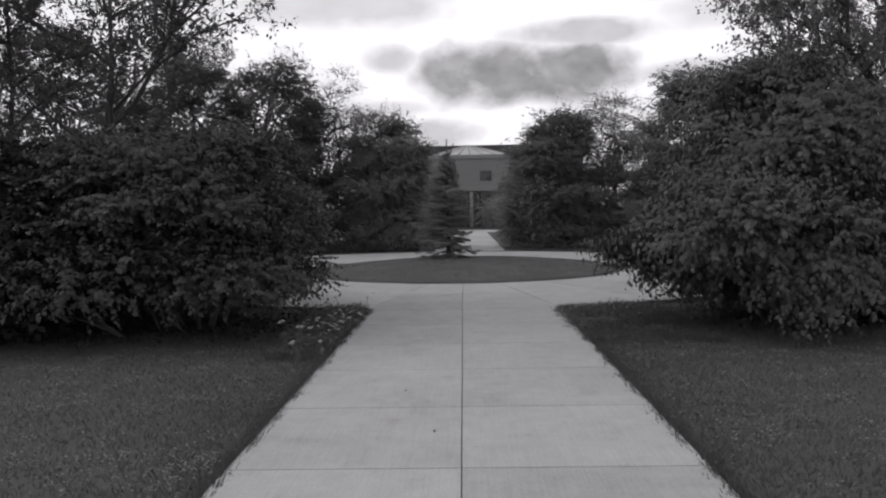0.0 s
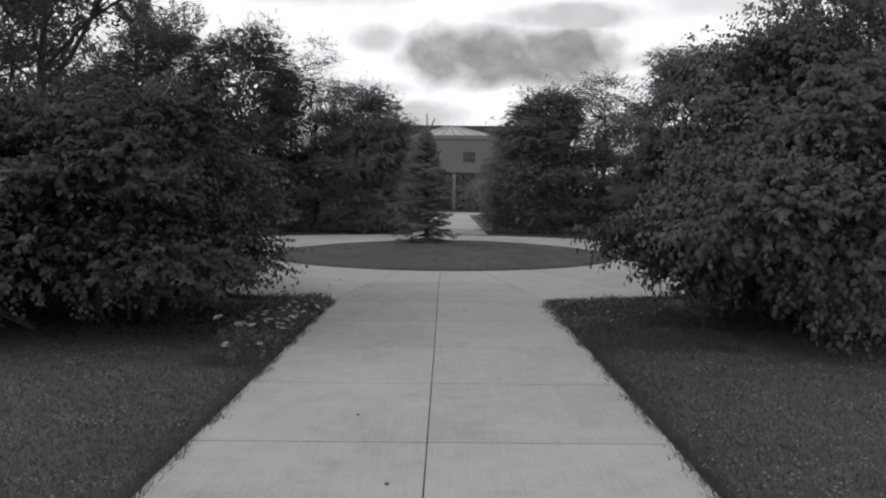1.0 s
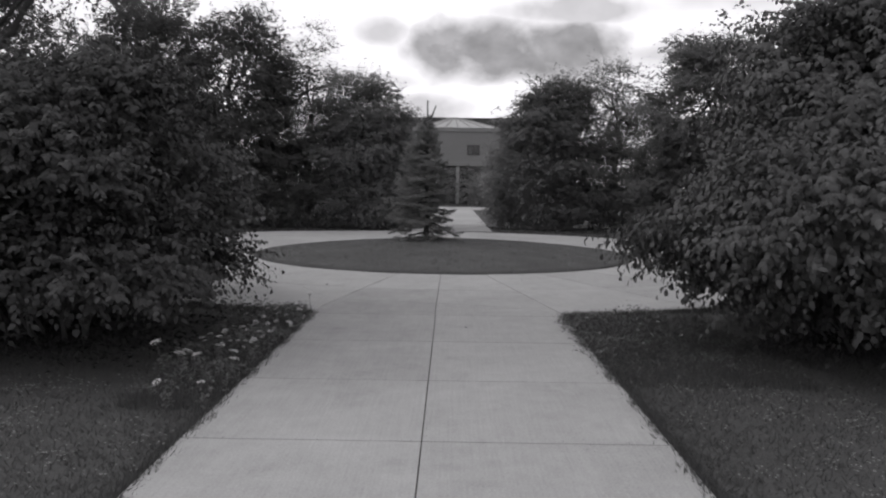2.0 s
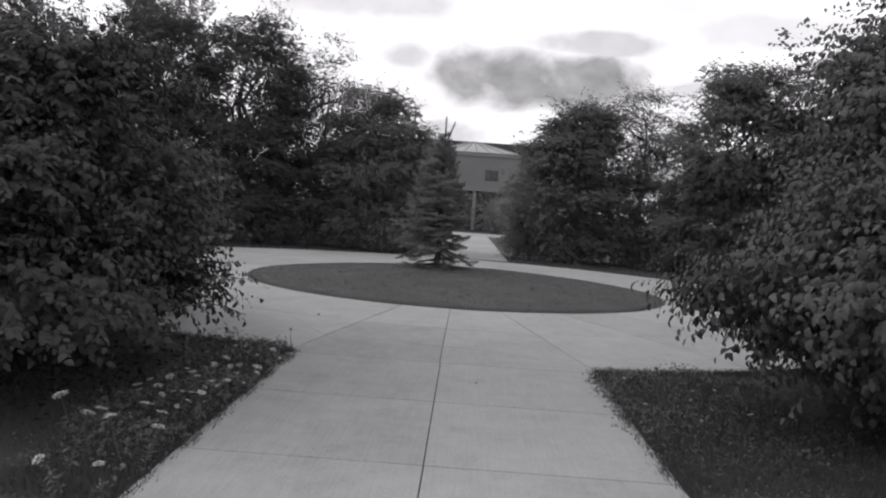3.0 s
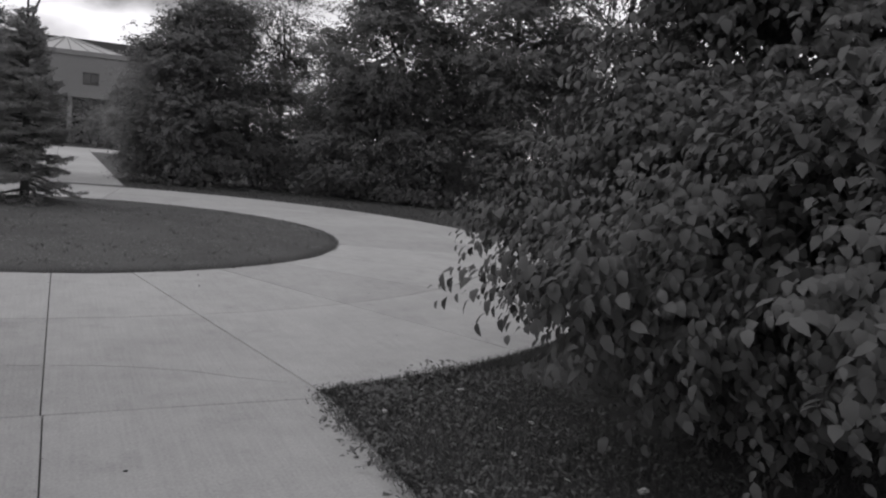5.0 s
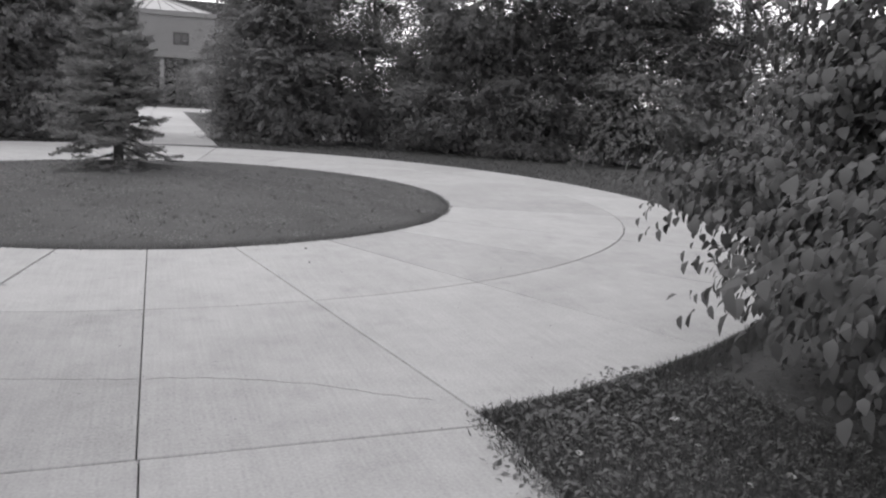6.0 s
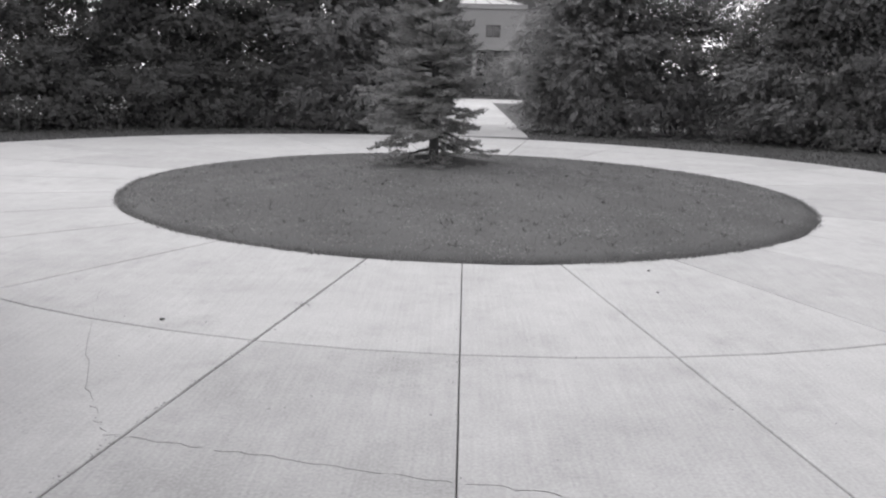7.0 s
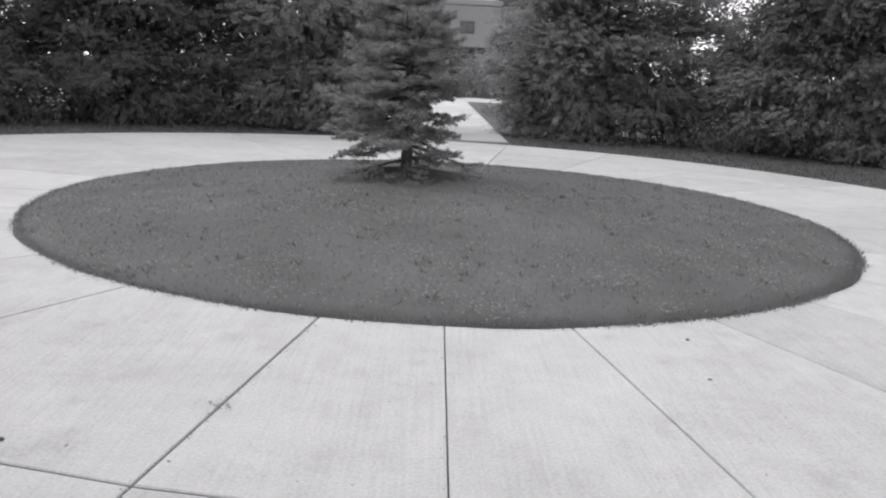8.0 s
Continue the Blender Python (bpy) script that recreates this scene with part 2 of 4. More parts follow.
def spray_leaves(rng, lobes, twigs, leaves, L, twig_len, shell=0.45, droop=-0.1, low=0.1, simple=False, hang=0.35, gap=0.0, ragged=0.16, boughs=60, bough=0.42, shoots=40, wide=(0.55, 0.85), face=0.7):
    """Leafy twigs in layered boughs over a group of round lobes, with shaded hollows between them and loose shoots on top."""
    lobes = np.asarray(lobes, float)
    ph = rng.uniform(0, 6.28, 6)
    deep = 0.05 if simple == "tiny" else 0.12
    fill, fn = over_lobes(rng, lobes, int(twigs * 0.42), shell + 0.12, ragged, low, ph)
    fill -= fn * deep
    bc, bn = over_lobes(rng, lobes, boughs, 0.14, ragged, low + 0.1, ph)
    k = rng.integers(0, len(bc), int(twigs * 0.58))
    off = np.clip(rng.normal(size=(len(k), 3)), -1.7, 1.7) * np.array([bough, bough, bough * 0.36]) * rng.uniform(0.7, 1.2, (len(bc), 1))[k] * 0.62
    pos = np.concatenate([fill, bc[k] + off])
    nrm = np.concatenate([fn, bn[k]])
    tdir = np.concatenate([fn + rng.normal(size=fn.shape) * 0.55, bn[k] * np.array([1, 1, 0.55]) + off / bough * 0.8 + rng.normal(size=off.shape) * 0.35])
    if gap:
        f = np.sin(pos[:, 0] * 4.1 + ph[3]) * np.sin(pos[:, 1] * 3.7 + ph[4]) * np.sin(pos[:, 2] * 4.6 + ph[5])
        ok = f > -1 + gap + rng.random(len(pos)) * 0.3
        pos, nrm, tdir = pos[ok], nrm[ok], tdir[ok]
    tl = twig_len * rng.uniform(0.5, 1.25, len(pos))
    if shoots:
        sp, sn = over_lobes(rng, lobes, shoots * 3, 0.1, ragged, low, ph)
        top = sn[:, 2] > 0.25
        sp, sn = sp[top][:shoots], sn[top][:shoots]
        pos, nrm = np.concatenate([pos, sp]), np.concatenate([nrm, sn])
        tdir = np.concatenate([tdir, sn * 0.7 + np.array([0, 0, 0.75]) + rng.normal(size=sn.shape) * 0.3])
        tl = np.concatenate([tl, twig_len * rng.uniform(1.1, 2.1, len(sp))])
    m = len(pos)
    tdir = unit(tdir + np.array([0, 0, droop]))
    side = unit(np.cross(tdir, np.array([0.0, 0.0, 1.0]) + rng.normal(size=(m, 3)) * 0.25))
    s = (np.arange(leaves) + 0.5) / leaves
    P = pos[:, None] + tdir[:, None] * (tl[:, None] * s[None])[..., None]
    P[..., 2] -= (s[None] ** 2) * tl[:, None] * 0.22
    sg = np.where(np.arange(leaves) % 2, 1.0, -1.0)
    D = tdir[:, None] * 0.55 + side[:, None] * sg[None, :, None] * 0.85 + rng.normal(size=(m, leaves, 3)) * 0.28
    D[..., 2] -= hang
    N = np.array([0, 0, 1.0]) + nrm[:, None] * face + rng.normal(size=(m, leaves, 3)) * 0.26
    P, D, N = P.reshape(-1, 3), D.reshape(-1, 3), N.reshape(-1, 3)
    ok = P[:, 2] > 0.03
    P, D, N = P[ok], D[ok], N[ok]
    ln = L * rng.uniform(0.5, 1.3, len(P))
    return leaf_arrays(P, D, N, ln, ln * rng.uniform(*wide, len(P)), curl=0.28, simple=simple)


def tubes(segs, sides=6):
    """Tapered round pieces from (start, end, start radius, end radius)."""
    V, T = [], []
    ring = np.arange(sides) * 2 * math.pi / sides
    for k, (a, b, ra, rb) in enumerate(segs):
        a, b = np.asarray(a, float), np.asarray(b, float)
        d = unit(b - a)
        s = unit(np.cross(d, (0.31, 0.95, 0.05) if abs(d[2]) > 0.8 else (0.0, 0.0, 1.0)))
        u = np.cross(d, s)
        around = np.cos(ring)[:, None] * s + np.sin(ring)[:, None] * u
        V += [a + around * ra, b + around * rb]
        o = k * 2 * sides
        for i in range(sides):
            j = (i + 1) % sides
            T += [(o + i, o + j, o + sides + j), (o + i, o + sides + j, o + sides + i)]
    return np.concatenate(V), np.array(T)


def grow(rng, start, way_up, length, radius, depth, spread=0.7, rise=0.25, steps=4, forks=3):
    """A bent limb with its own forks: a list of (segment, depth)."""
    out, p, d = [], np.asarray(start, float), unit(np.asarray(way_up, float))
    for i in range(steps):
        q = p + d * length / steps
        r0, r1 = radius * (1 - 0.72 * i / steps), radius * (1 - 0.72 * (i + 1) / steps)
        out.append(((p, q, r0, r1), depth))
        if depth > 0 and (i > 0 or depth < 2):
            for _ in range(forks if i < steps - 1 else forks + 1):
                nd = unit(d + rng.normal(size=3) * spread + np.array([0, 0, rise * 0.6]))
                out += grow(rng, q, nd, length * rng.uniform(0.35, 0.6), r1 * 0.6, depth - 1, spread, rise, max(2, steps - 1), max(1, forks - 1))
        d = unit(d + rng.normal(size=3) * 0.22 + np.array([0, 0, rise * 0.25]))
        p = q
    return out


def leafy_skeleton(rng, segs, per, L, reach=0.16):
    """Leaves scattered along the thin twigs of a grown skeleton."""
    thin = [s for s, dp in segs if dp == 0]
    A = np.array([s[0] for s in thin])
    B = np.array([s[1] for s in thin])
    n = len(A) * per
    i = rng.integers(0, len(A), n)
    t = rng.random((n, 1))
    P = A[i] * (1 - t) + B[i] * t + rng.normal(size=(n, 3)) * reach * 0.3
    D = (B - A)[i] + rng.normal(size=(n, 3)) * 0.25
    D = unit(D) + rng.normal(size=(n, 3)) * 0.7
    N = rng.normal(size=(n, 3)) + np.array([0, 0, 1.0])
    ln = L * rng.uniform(0.6, 1.3, n)
    return leaf_arrays(P, D, N, ln, ln * 0.55, simple=True)


def shrub(x, y, label, lobes, twigs, leaves, L, mat, seed, stems=9, twig_len=0.42, gap=0.25, simple=False, name="shrub", group="", **more):
    """A many-stemmed bush: stems from the ground and a leafy crown of lobes (local metres)."""
    rng = np.random.default_rng(seed)
    ob = thing(name, label, "shrub", x, y, group=group)
    lb = np.asarray(lobes, float)
    for k in range(stems):
        g = lb[k % len(lb)]
        a = rng.uniform(0, 6.28)
        foot = np.array([g[0] * 0.55 + 0.22 * math.cos(a), g[1] * 0.55 + 0.22 * math.sin(a), -0.05])
        top = g[:3] + g[3:] * np.array([math.cos(a) * 0.55, math.sin(a) * 0.55, rng.uniform(0.1, 0.6)])
        ln = np.linalg.norm(top - foot)
        V, T = tubes([s for s, _ in grow(rng, foot, top - foot, ln * 0.7, 0.02 + 0.006 * ln, 1, 0.5, 0.3, 4, 2)], 5)
        part("stem", mesh_np("stem", V, T, BARK, True), ob)
    V, T = spray_leaves(rng, lobes, twigs, leaves, L, twig_len, gap=gap, simple=simple, **more)
    part("crown", mesh_np("crown", V, T, mat), ob)
    return ob


def tree(x, y, label, height, trunk_r, lobes, twigs, leaves, L, mat, seed, twig_len=0.4, gap=0.2, group="", fork=0.35, limbs=8, **more):
    """A tree with a tapered trunk, limbs and a dense, uneven crown."""
    rng = np.random.default_rng(seed)
    ob = thing("tree", label, "tree", x, y, group=group)
    trunk, p = [], np.array([0.0, 0.0, -0.1])
    knots = [p]
    n = 7
    for i in range(n):
        q = np.array([rng.normal() * 0.05 * (i + 1) / 2, rng.normal() * 0.05 * (i + 1) / 2, height * 0.8 * (i + 1) / n])
        trunk.append((p, q, trunk_r * (1 - 0.8 * i / n), trunk_r * (1 - 0.8 * (i + 1) / n)))
        p = q
        knots.append(q)
    V, T = tubes(trunk, 8)
    part("trunk", mesh_np("trunk", V, T, BARK, True), ob, "dark rough bark")
    lb = np.asarray(lobes, float)
    for k in range(limbs):
        q = knots[1 + int((n - 1) * (fork + (1 - fork) * k / limbs))]
        g = lb[k % len(lb)]
        goal = g[:3] + g[3:] * unit(rng.normal(size=3)) * 0.5
        V, T = tubes([s for s, _ in grow(rng, q, goal - q + np.array([0, 0, 0.3]), max(0.7, 0.78 * np.linalg.norm(goal - q)), trunk_r * 0.45, 2, 0.6, 0.3, 4, 2)], 4)
        part("limb", mesh_np("limb", V, T, BARK, True), ob)
    V, T = spray_leaves(rng, lobes, twigs * 2, leaves, L * 0.74, twig_len, gap=gap, simple="tiny", **more)
    part("crown", mesh_np("crown", V, T, mat), ob)
    return ob


def sparse_tree(x, y, label, height, trunk_r, seed, mat, per=5, L=0.08, spread=0.75, forks=3, lean=(0, 0), boughs=(), bare=0.3, rise=0.3, group=""):
    """A thinly leaved tree whose branches show against the sky. boughs: (height, way, length) of single large limbs."""
    rng = np.random.default_rng(seed)
    ob = thing("tree", label, "tree", x, y, group=group)
    trunk, p, n = [], np.array([0.0, 0.0, -0.1]), 8
    limbs = []
    for i in range(n):
        f = (i + 1) / n
        q = np.array([lean[0] * f + rng.normal() * 0.06, lean[1] * f + rng.normal() * 0.06, height * 0.85 * f])
        trunk.append((p, q, trunk_r * (1 - 0.8 * i / n), trunk_r * (1 - 0.8 * f)))
        if f > bare:
            for _ in range(2 if i < n - 1 else 4):
                a = rng.uniform(0, 6.28)
                limbs.append(grow(rng, q, (math.cos(a), math.sin(a), rng.uniform(0.35, 1.1)), height * rng.uniform(0.24, 0.4) * (1.15 - 0.5 * f), trunk_r * 0.42, 2, spread, rise, 4, forks))
        p = q
    for h, w, ln in boughs:
        limbs.append(grow(rng, (0, 0, h), w, ln, trunk_r * 0.62, 2, 0.6, 0.3, 5, forks))
    V, T = tubes(trunk, 8)
    part("trunk", mesh_np("trunk", V, T, BARK, True), ob, "dark rough bark")
    for lb in limbs:
        V, T = tubes([s for s, _ in lb], 4)
        part("limb", mesh_np("limb", V, T, BARK, True), ob)
    V, T = leafy_skeleton(rng, [s for lb in limbs for s in lb], per, L)
    part("crown", mesh_np("crown", V, T, mat), ob, "thin scattered leaves")
    return ob


def blades(rng, xy, z, h, w, lean=0.5, push=None):
    """One thin upright triangle for each blade of grass."""
    n = len(xy)
    P = np.column_stack([xy, z])
    hh = h * rng.uniform(0.5, 1.3, n)
    a = rng.uniform(0, 6.28, n)
    S = np.column_stack([np.cos(a), np.sin(a), np.zeros(n)]) * (w * rng.uniform(0.6, 1.3, n))[:, None]
    D = np.column_stack([rng.normal(size=(n, 2)) * lean, np.ones(n)])
    if push is not None:
        D[:, :2] += push
    tip = P + unit(D) * hh[:, None]
    V = np.stack([P - S, P + S, tip], 1).reshape(-1, 3)
    return V, np.arange(n * 3).reshape(-1, 3)


def prism(pts, z0, z1, bevel=0.008):
    """A slab over a convex outline, with a worn upper edge."""
    pts = np.asarray(pts, float)
    c = pts.mean(0)
    n = len(pts)
    inner = pts + unit(c - pts) * bevel * 1.4
    V = np.concatenate([np.column_stack([pts, np.full(n, z0)]), np.column_stack([pts, np.full(n, z1 - bevel)]), np.column_stack([inner, np.full(n, z1)])])
    bm = bmesh.new()
    vs = [bm.verts.new(v) for v in V]
    for k in (0, n):
        for i in range(n):
            j = (i + 1) % n
            bm.faces.new((vs[k + i], vs[k + j], vs[k + n + j], vs[k + n + i]))
    bm.faces.new([vs[2 * n + i] for i in range(n)])
    return bm


def box(bm, x0, x1, y0, y1, z0, z1):
    bmesh.ops.create_cube(bm, size=1.0, matrix=Matrix.Translation(((x0 + x1) / 2, (y0 + y1) / 2, (z0 + z1) / 2)) @ Matrix.Diagonal((x1 - x0, y1 - y0, z1 - z0, 1)))


def boxes(name, mat, *rows):
    bm = bmesh.new()
    for r in rows:
        box(bm, *r)
    return bm_mesh(name, bm, mat)


# ---- ground, island and building shell ----
CX, CY, R_ISLE = 0.035, 20.775, 4.2     # island
OX, OY, R_RING = 0.03, 20.0, 7.75       # ring's outer edge on the near side
FX, FY, R_FAR = -0.95, 20.52, 8.76      # ring's outer edge on the far side
MX, MY, R_MID = 0.165, 21.15, 6.64      # joint that runs round the near half
SX, SY = -0.39, 21.2                    # spruce
WEST, EAST = -1.49, 1.54

bm = bmesh.new()
edge = [-420, -120, -40, -16, -8, -4, 0, 4, 8, 16, 30, 60, 140, 420]
gv = {}
for i, gx in enumerate(edge):
    for j, gy in enumerate(edge):
        gv[i, j] = bm.verts.new((gx, gy + 15, -0.03))
for i in range(len(edge) - 1):
    for j in range(len(edge) - 1):
        bm.faces.new((gv[i, j], gv[i + 1, j], gv[i + 1, j + 1], gv[i, j + 1]))
ground = tagged(new("ground", bm_mesh("ground", bm, TURF)), "dark mown turf and soil round the paths", "ground", kind="structure")


def isle_height(x, y):
    r2 = ((x - CX) ** 2 + (y - CY) ** 2) / R_ISLE ** 2
    m2 = ((x - SX) ** 2 + (y - SY) ** 2) / 0.85 ** 2
    return 0.006 + 0.26 * np.clip(1 - r2, 0, 1) + 0.07 * np.exp(-m2 * 1.5)


V, T = [], []
RINGS, SEC = 18, 96
for i in range(RINGS + 1):
    rr = R_ISLE * i / RINGS
    for k in range(SEC):
        a = k * 2 * math.pi / SEC
        wob = 1 + (0.006 * math.sin(7 * a) + 0.004 * math.sin(17 * a + 1)) * (i / RINGS)
        px, py = CX + rr * wob * math.cos(a), CY + rr * wob * math.sin(a)
        V.append((px, py, float(isle_height(px, py))))
for k in range(SEC):
    a = k * 2 * math.pi / SEC
    V.append((CX + R_ISLE * math.cos(a), CY + R_ISLE * math.sin(a), -0.05))
for i in range(RINGS + 1):
    for k in range(SEC):
        a, b = i * SEC + k, i * SEC + (k + 1) % SEC
        T += [(a, a + SEC, b), (b, a + SEC, b + SEC)]
island = tagged(new("island", mesh_np("island", V, T, TURF_PALE, True)), "round domed grass island inside the concrete ring", "lawn", kind="structure")

# darker top of the low mound round the spruce trunk
rngm = np.random.default_rng(5)
V, T = [], []
for i in range(9):
    for k in range(40):
        a = k * 2 * math.pi / 40
        rr = 0.82 * i / 8 * (1 + 0.1 * math.sin(3 * a) + 0.05 * math.sin(8 * a))
        px, py = SX + rr * math.cos(a), SY + rr * math.sin(a)
        V.append((px, py, float(isle_height(px, py)) - 0.012 + 0.05 * (1 - i / 8) + rngm.uniform(0, 0.014)))
for i in range(8):
    for k in range(40):
        a, b = i * 40 + k, i * 40 + (k + 1) % 40
        T += [(a, a + 40, b), (b, a + 40, b + 40)]
tagged(new("mulch_bed", mesh_np("mulch_bed", V, T, MOUND_DARK)), "low dark mound round the spruce trunk", "mulch", kind="structure")


# ---- building far behind the trees ----
def build_building():
    y = 70.0
    ob = thing("building", "low grey institutional building with dark roof band and pale gable", "building", 0.7, y)
    ob.scale = (1.06, 1.06, 1.06)
    m = Matrix.Translation((-0.5, -y, 0))

    def add(name, me, label="", parent=ob):
        me.transform(m)
        return part(name, me, parent, label)
    # wall with the window and entrance openings left open
    wall = add("wall", boxes("wall", BRICK, (-9, -1.6, y, y + 0.4, 0, 5.8), (-1.6, 1.5, y, y + 0.4, 2.9, 5.8), (1.5, 2.7, y, y + 0.4, 0, 3.65), (1.5, 2.7, y, y + 0.4, 4.6, 5.8),
                             (2.7, 7.2, y, y + 0.4, 0, 5.8), (7.2, 8.4, y, y + 0.4, 0, 3.65), (7.2, 8.4, y, y + 0.4, 4.6, 5.8), (8.4, 10, y, y + 0.4, 0, 5.8), (-9, -8.6, y + 0.4, y + 18, 0, 5.8),
                             (9.6, 10, y + 0.4, y + 18, 0, 5.8), (-9, 10, y + 18, y + 18.4, 0, 5.8)))
    add("cornice", boxes("cornice", PAINT, (-9.1, 10.1, y - 0.12, y + 0.0, 5.62, 5.78)), "thin lighter course")
    add("roof", boxes("roof", ROOF_DARK, (-9.4, 10.4, y - 0.35, y + 18.6, 5.8, 6.78)), "dark deep roof band")
    bm = bmesh.new()
    v = [bm.verts.new(c) for c in ((-2.5, y - 3.2, 5.8), (3.6, y - 3.2, 5.8), (3.6, y - 0.36, 5.8), (-2.5, y - 0.36, 5.8), (0.1, y - 1.6, 6.66), (0.5, y - 1.6, 6.66))]
    for f in ((0, 1, 5, 4), (1, 2, 5), (2, 3, 4, 5), (3, 0, 4), (3, 2, 1, 0)):
        bm.faces.new([v[i] for i in f])
    gable = add("skylight", bm_mesh("skylight", bm, ROOF_PALE), "pale low pitched skylight roof")
    ribs = []
    for k in range(7):
        fx = -2.5 + 6.1 * k / 6
        ribs.append(((fx, y - 3.22, 5.8), (0.1 + 0.4 * k / 6, y - 1.62, 6.67), 0.045, 0.045))
    for rb in ribs:
        RV, RT = tubes([rb], 4)
        add("rib", mesh_np("rib", RV, RT, PAINT), "", gable)
    add("canopy", boxes("canopy", BRICK, (-2.9, 3.9, y - 3.4, y - 0.02, 2.9, 3.25), (-2.9, 3.9, y - 3.2, y - 0.36, 5.5, 5.79)), "deep entrance canopy")
    add("porch_wall", boxes("porch_wall", BRICK, (-2.8, 1.25, y - 3.1, y - 2.8, 3.25, 5.5), (2.2, 3.8, y - 3.1, y - 2.8, 3.25, 5.5), (1.25, 2.2, y - 3.1, y - 2.8, 3.25, 3.72), (1.25, 2.2, y - 3.1, y - 2.8, 4.5, 5.5)))
    for px in (-2.6, 0.55, 3.55):
        add("post", boxes("post", PAINT, (px - 0.13, px + 0.13, y - 3.2, y - 2.94, 0, 2.9)), "plain grey post")
    for x0, x1, z0, z1, yy in ((1.5, 2.7, 3.65, 4.6, y + 0.1), (7.2, 8.4, 3.65, 4.6, y + 0.1), (1.25, 2.2, 3.72, 4.5, y - 3.0)):
        w = add("window", boxes("window", ROOF_DARK, (x0, x1, yy - 0.05, yy + 0.03, z0, z0 + 0.07), (x0, x1, yy - 0.05, yy + 0.03, z1 - 0.07, z1), (x0, x0 + 0.07, yy - 0.05, yy + 0.03, z0 + 0.07, z1 - 0.07),
                                 (x1 - 0.07, x1, yy - 0.05, yy + 0.03, z0 + 0.07, z1 - 0.07), ((x0 + x1) / 2 - 0.03, (x0 + x1) / 2 + 0.03, yy - 0.05, yy + 0.03, z0 + 0.07, z1 - 0.07)), "dark framed window")
        add("pane", boxes("pane", GLASS, (x0 + 0.07, x1 - 0.07, yy, yy + 0.012, z0 + 0.07, z1 - 0.07)), "dark glass", w)
    for k in range(3):
        x0 = -1.6 + k * 1.03
        d = add("door", boxes("door", ROOF_DARK, (x0, x0 + 0.08, y + 0.1, y + 0.16, 0, 2.9), (x0 + 0.95, x0 + 1.03, y + 0.1, y + 0.16, 0, 2.9), (x0 + 0.08, x0 + 0.95, y + 0.1, y + 0.16, 2.1, 2.2), (x0 + 0.08, x0 + 0.95, y + 0.1, y + 0.16, 0, 0.25)), "dark glazed entrance door")
        add("pane", boxes("pane", GLASS, (x0 + 0.08, x0 + 0.95, y + 0.125, y + 0.135, 0.25, 2.1), (x0 + 0.08, x0 + 0.95, y + 0.125, y + 0.135, 2.2, 2.9)), "dark glass", d)
    return ob


build_building()


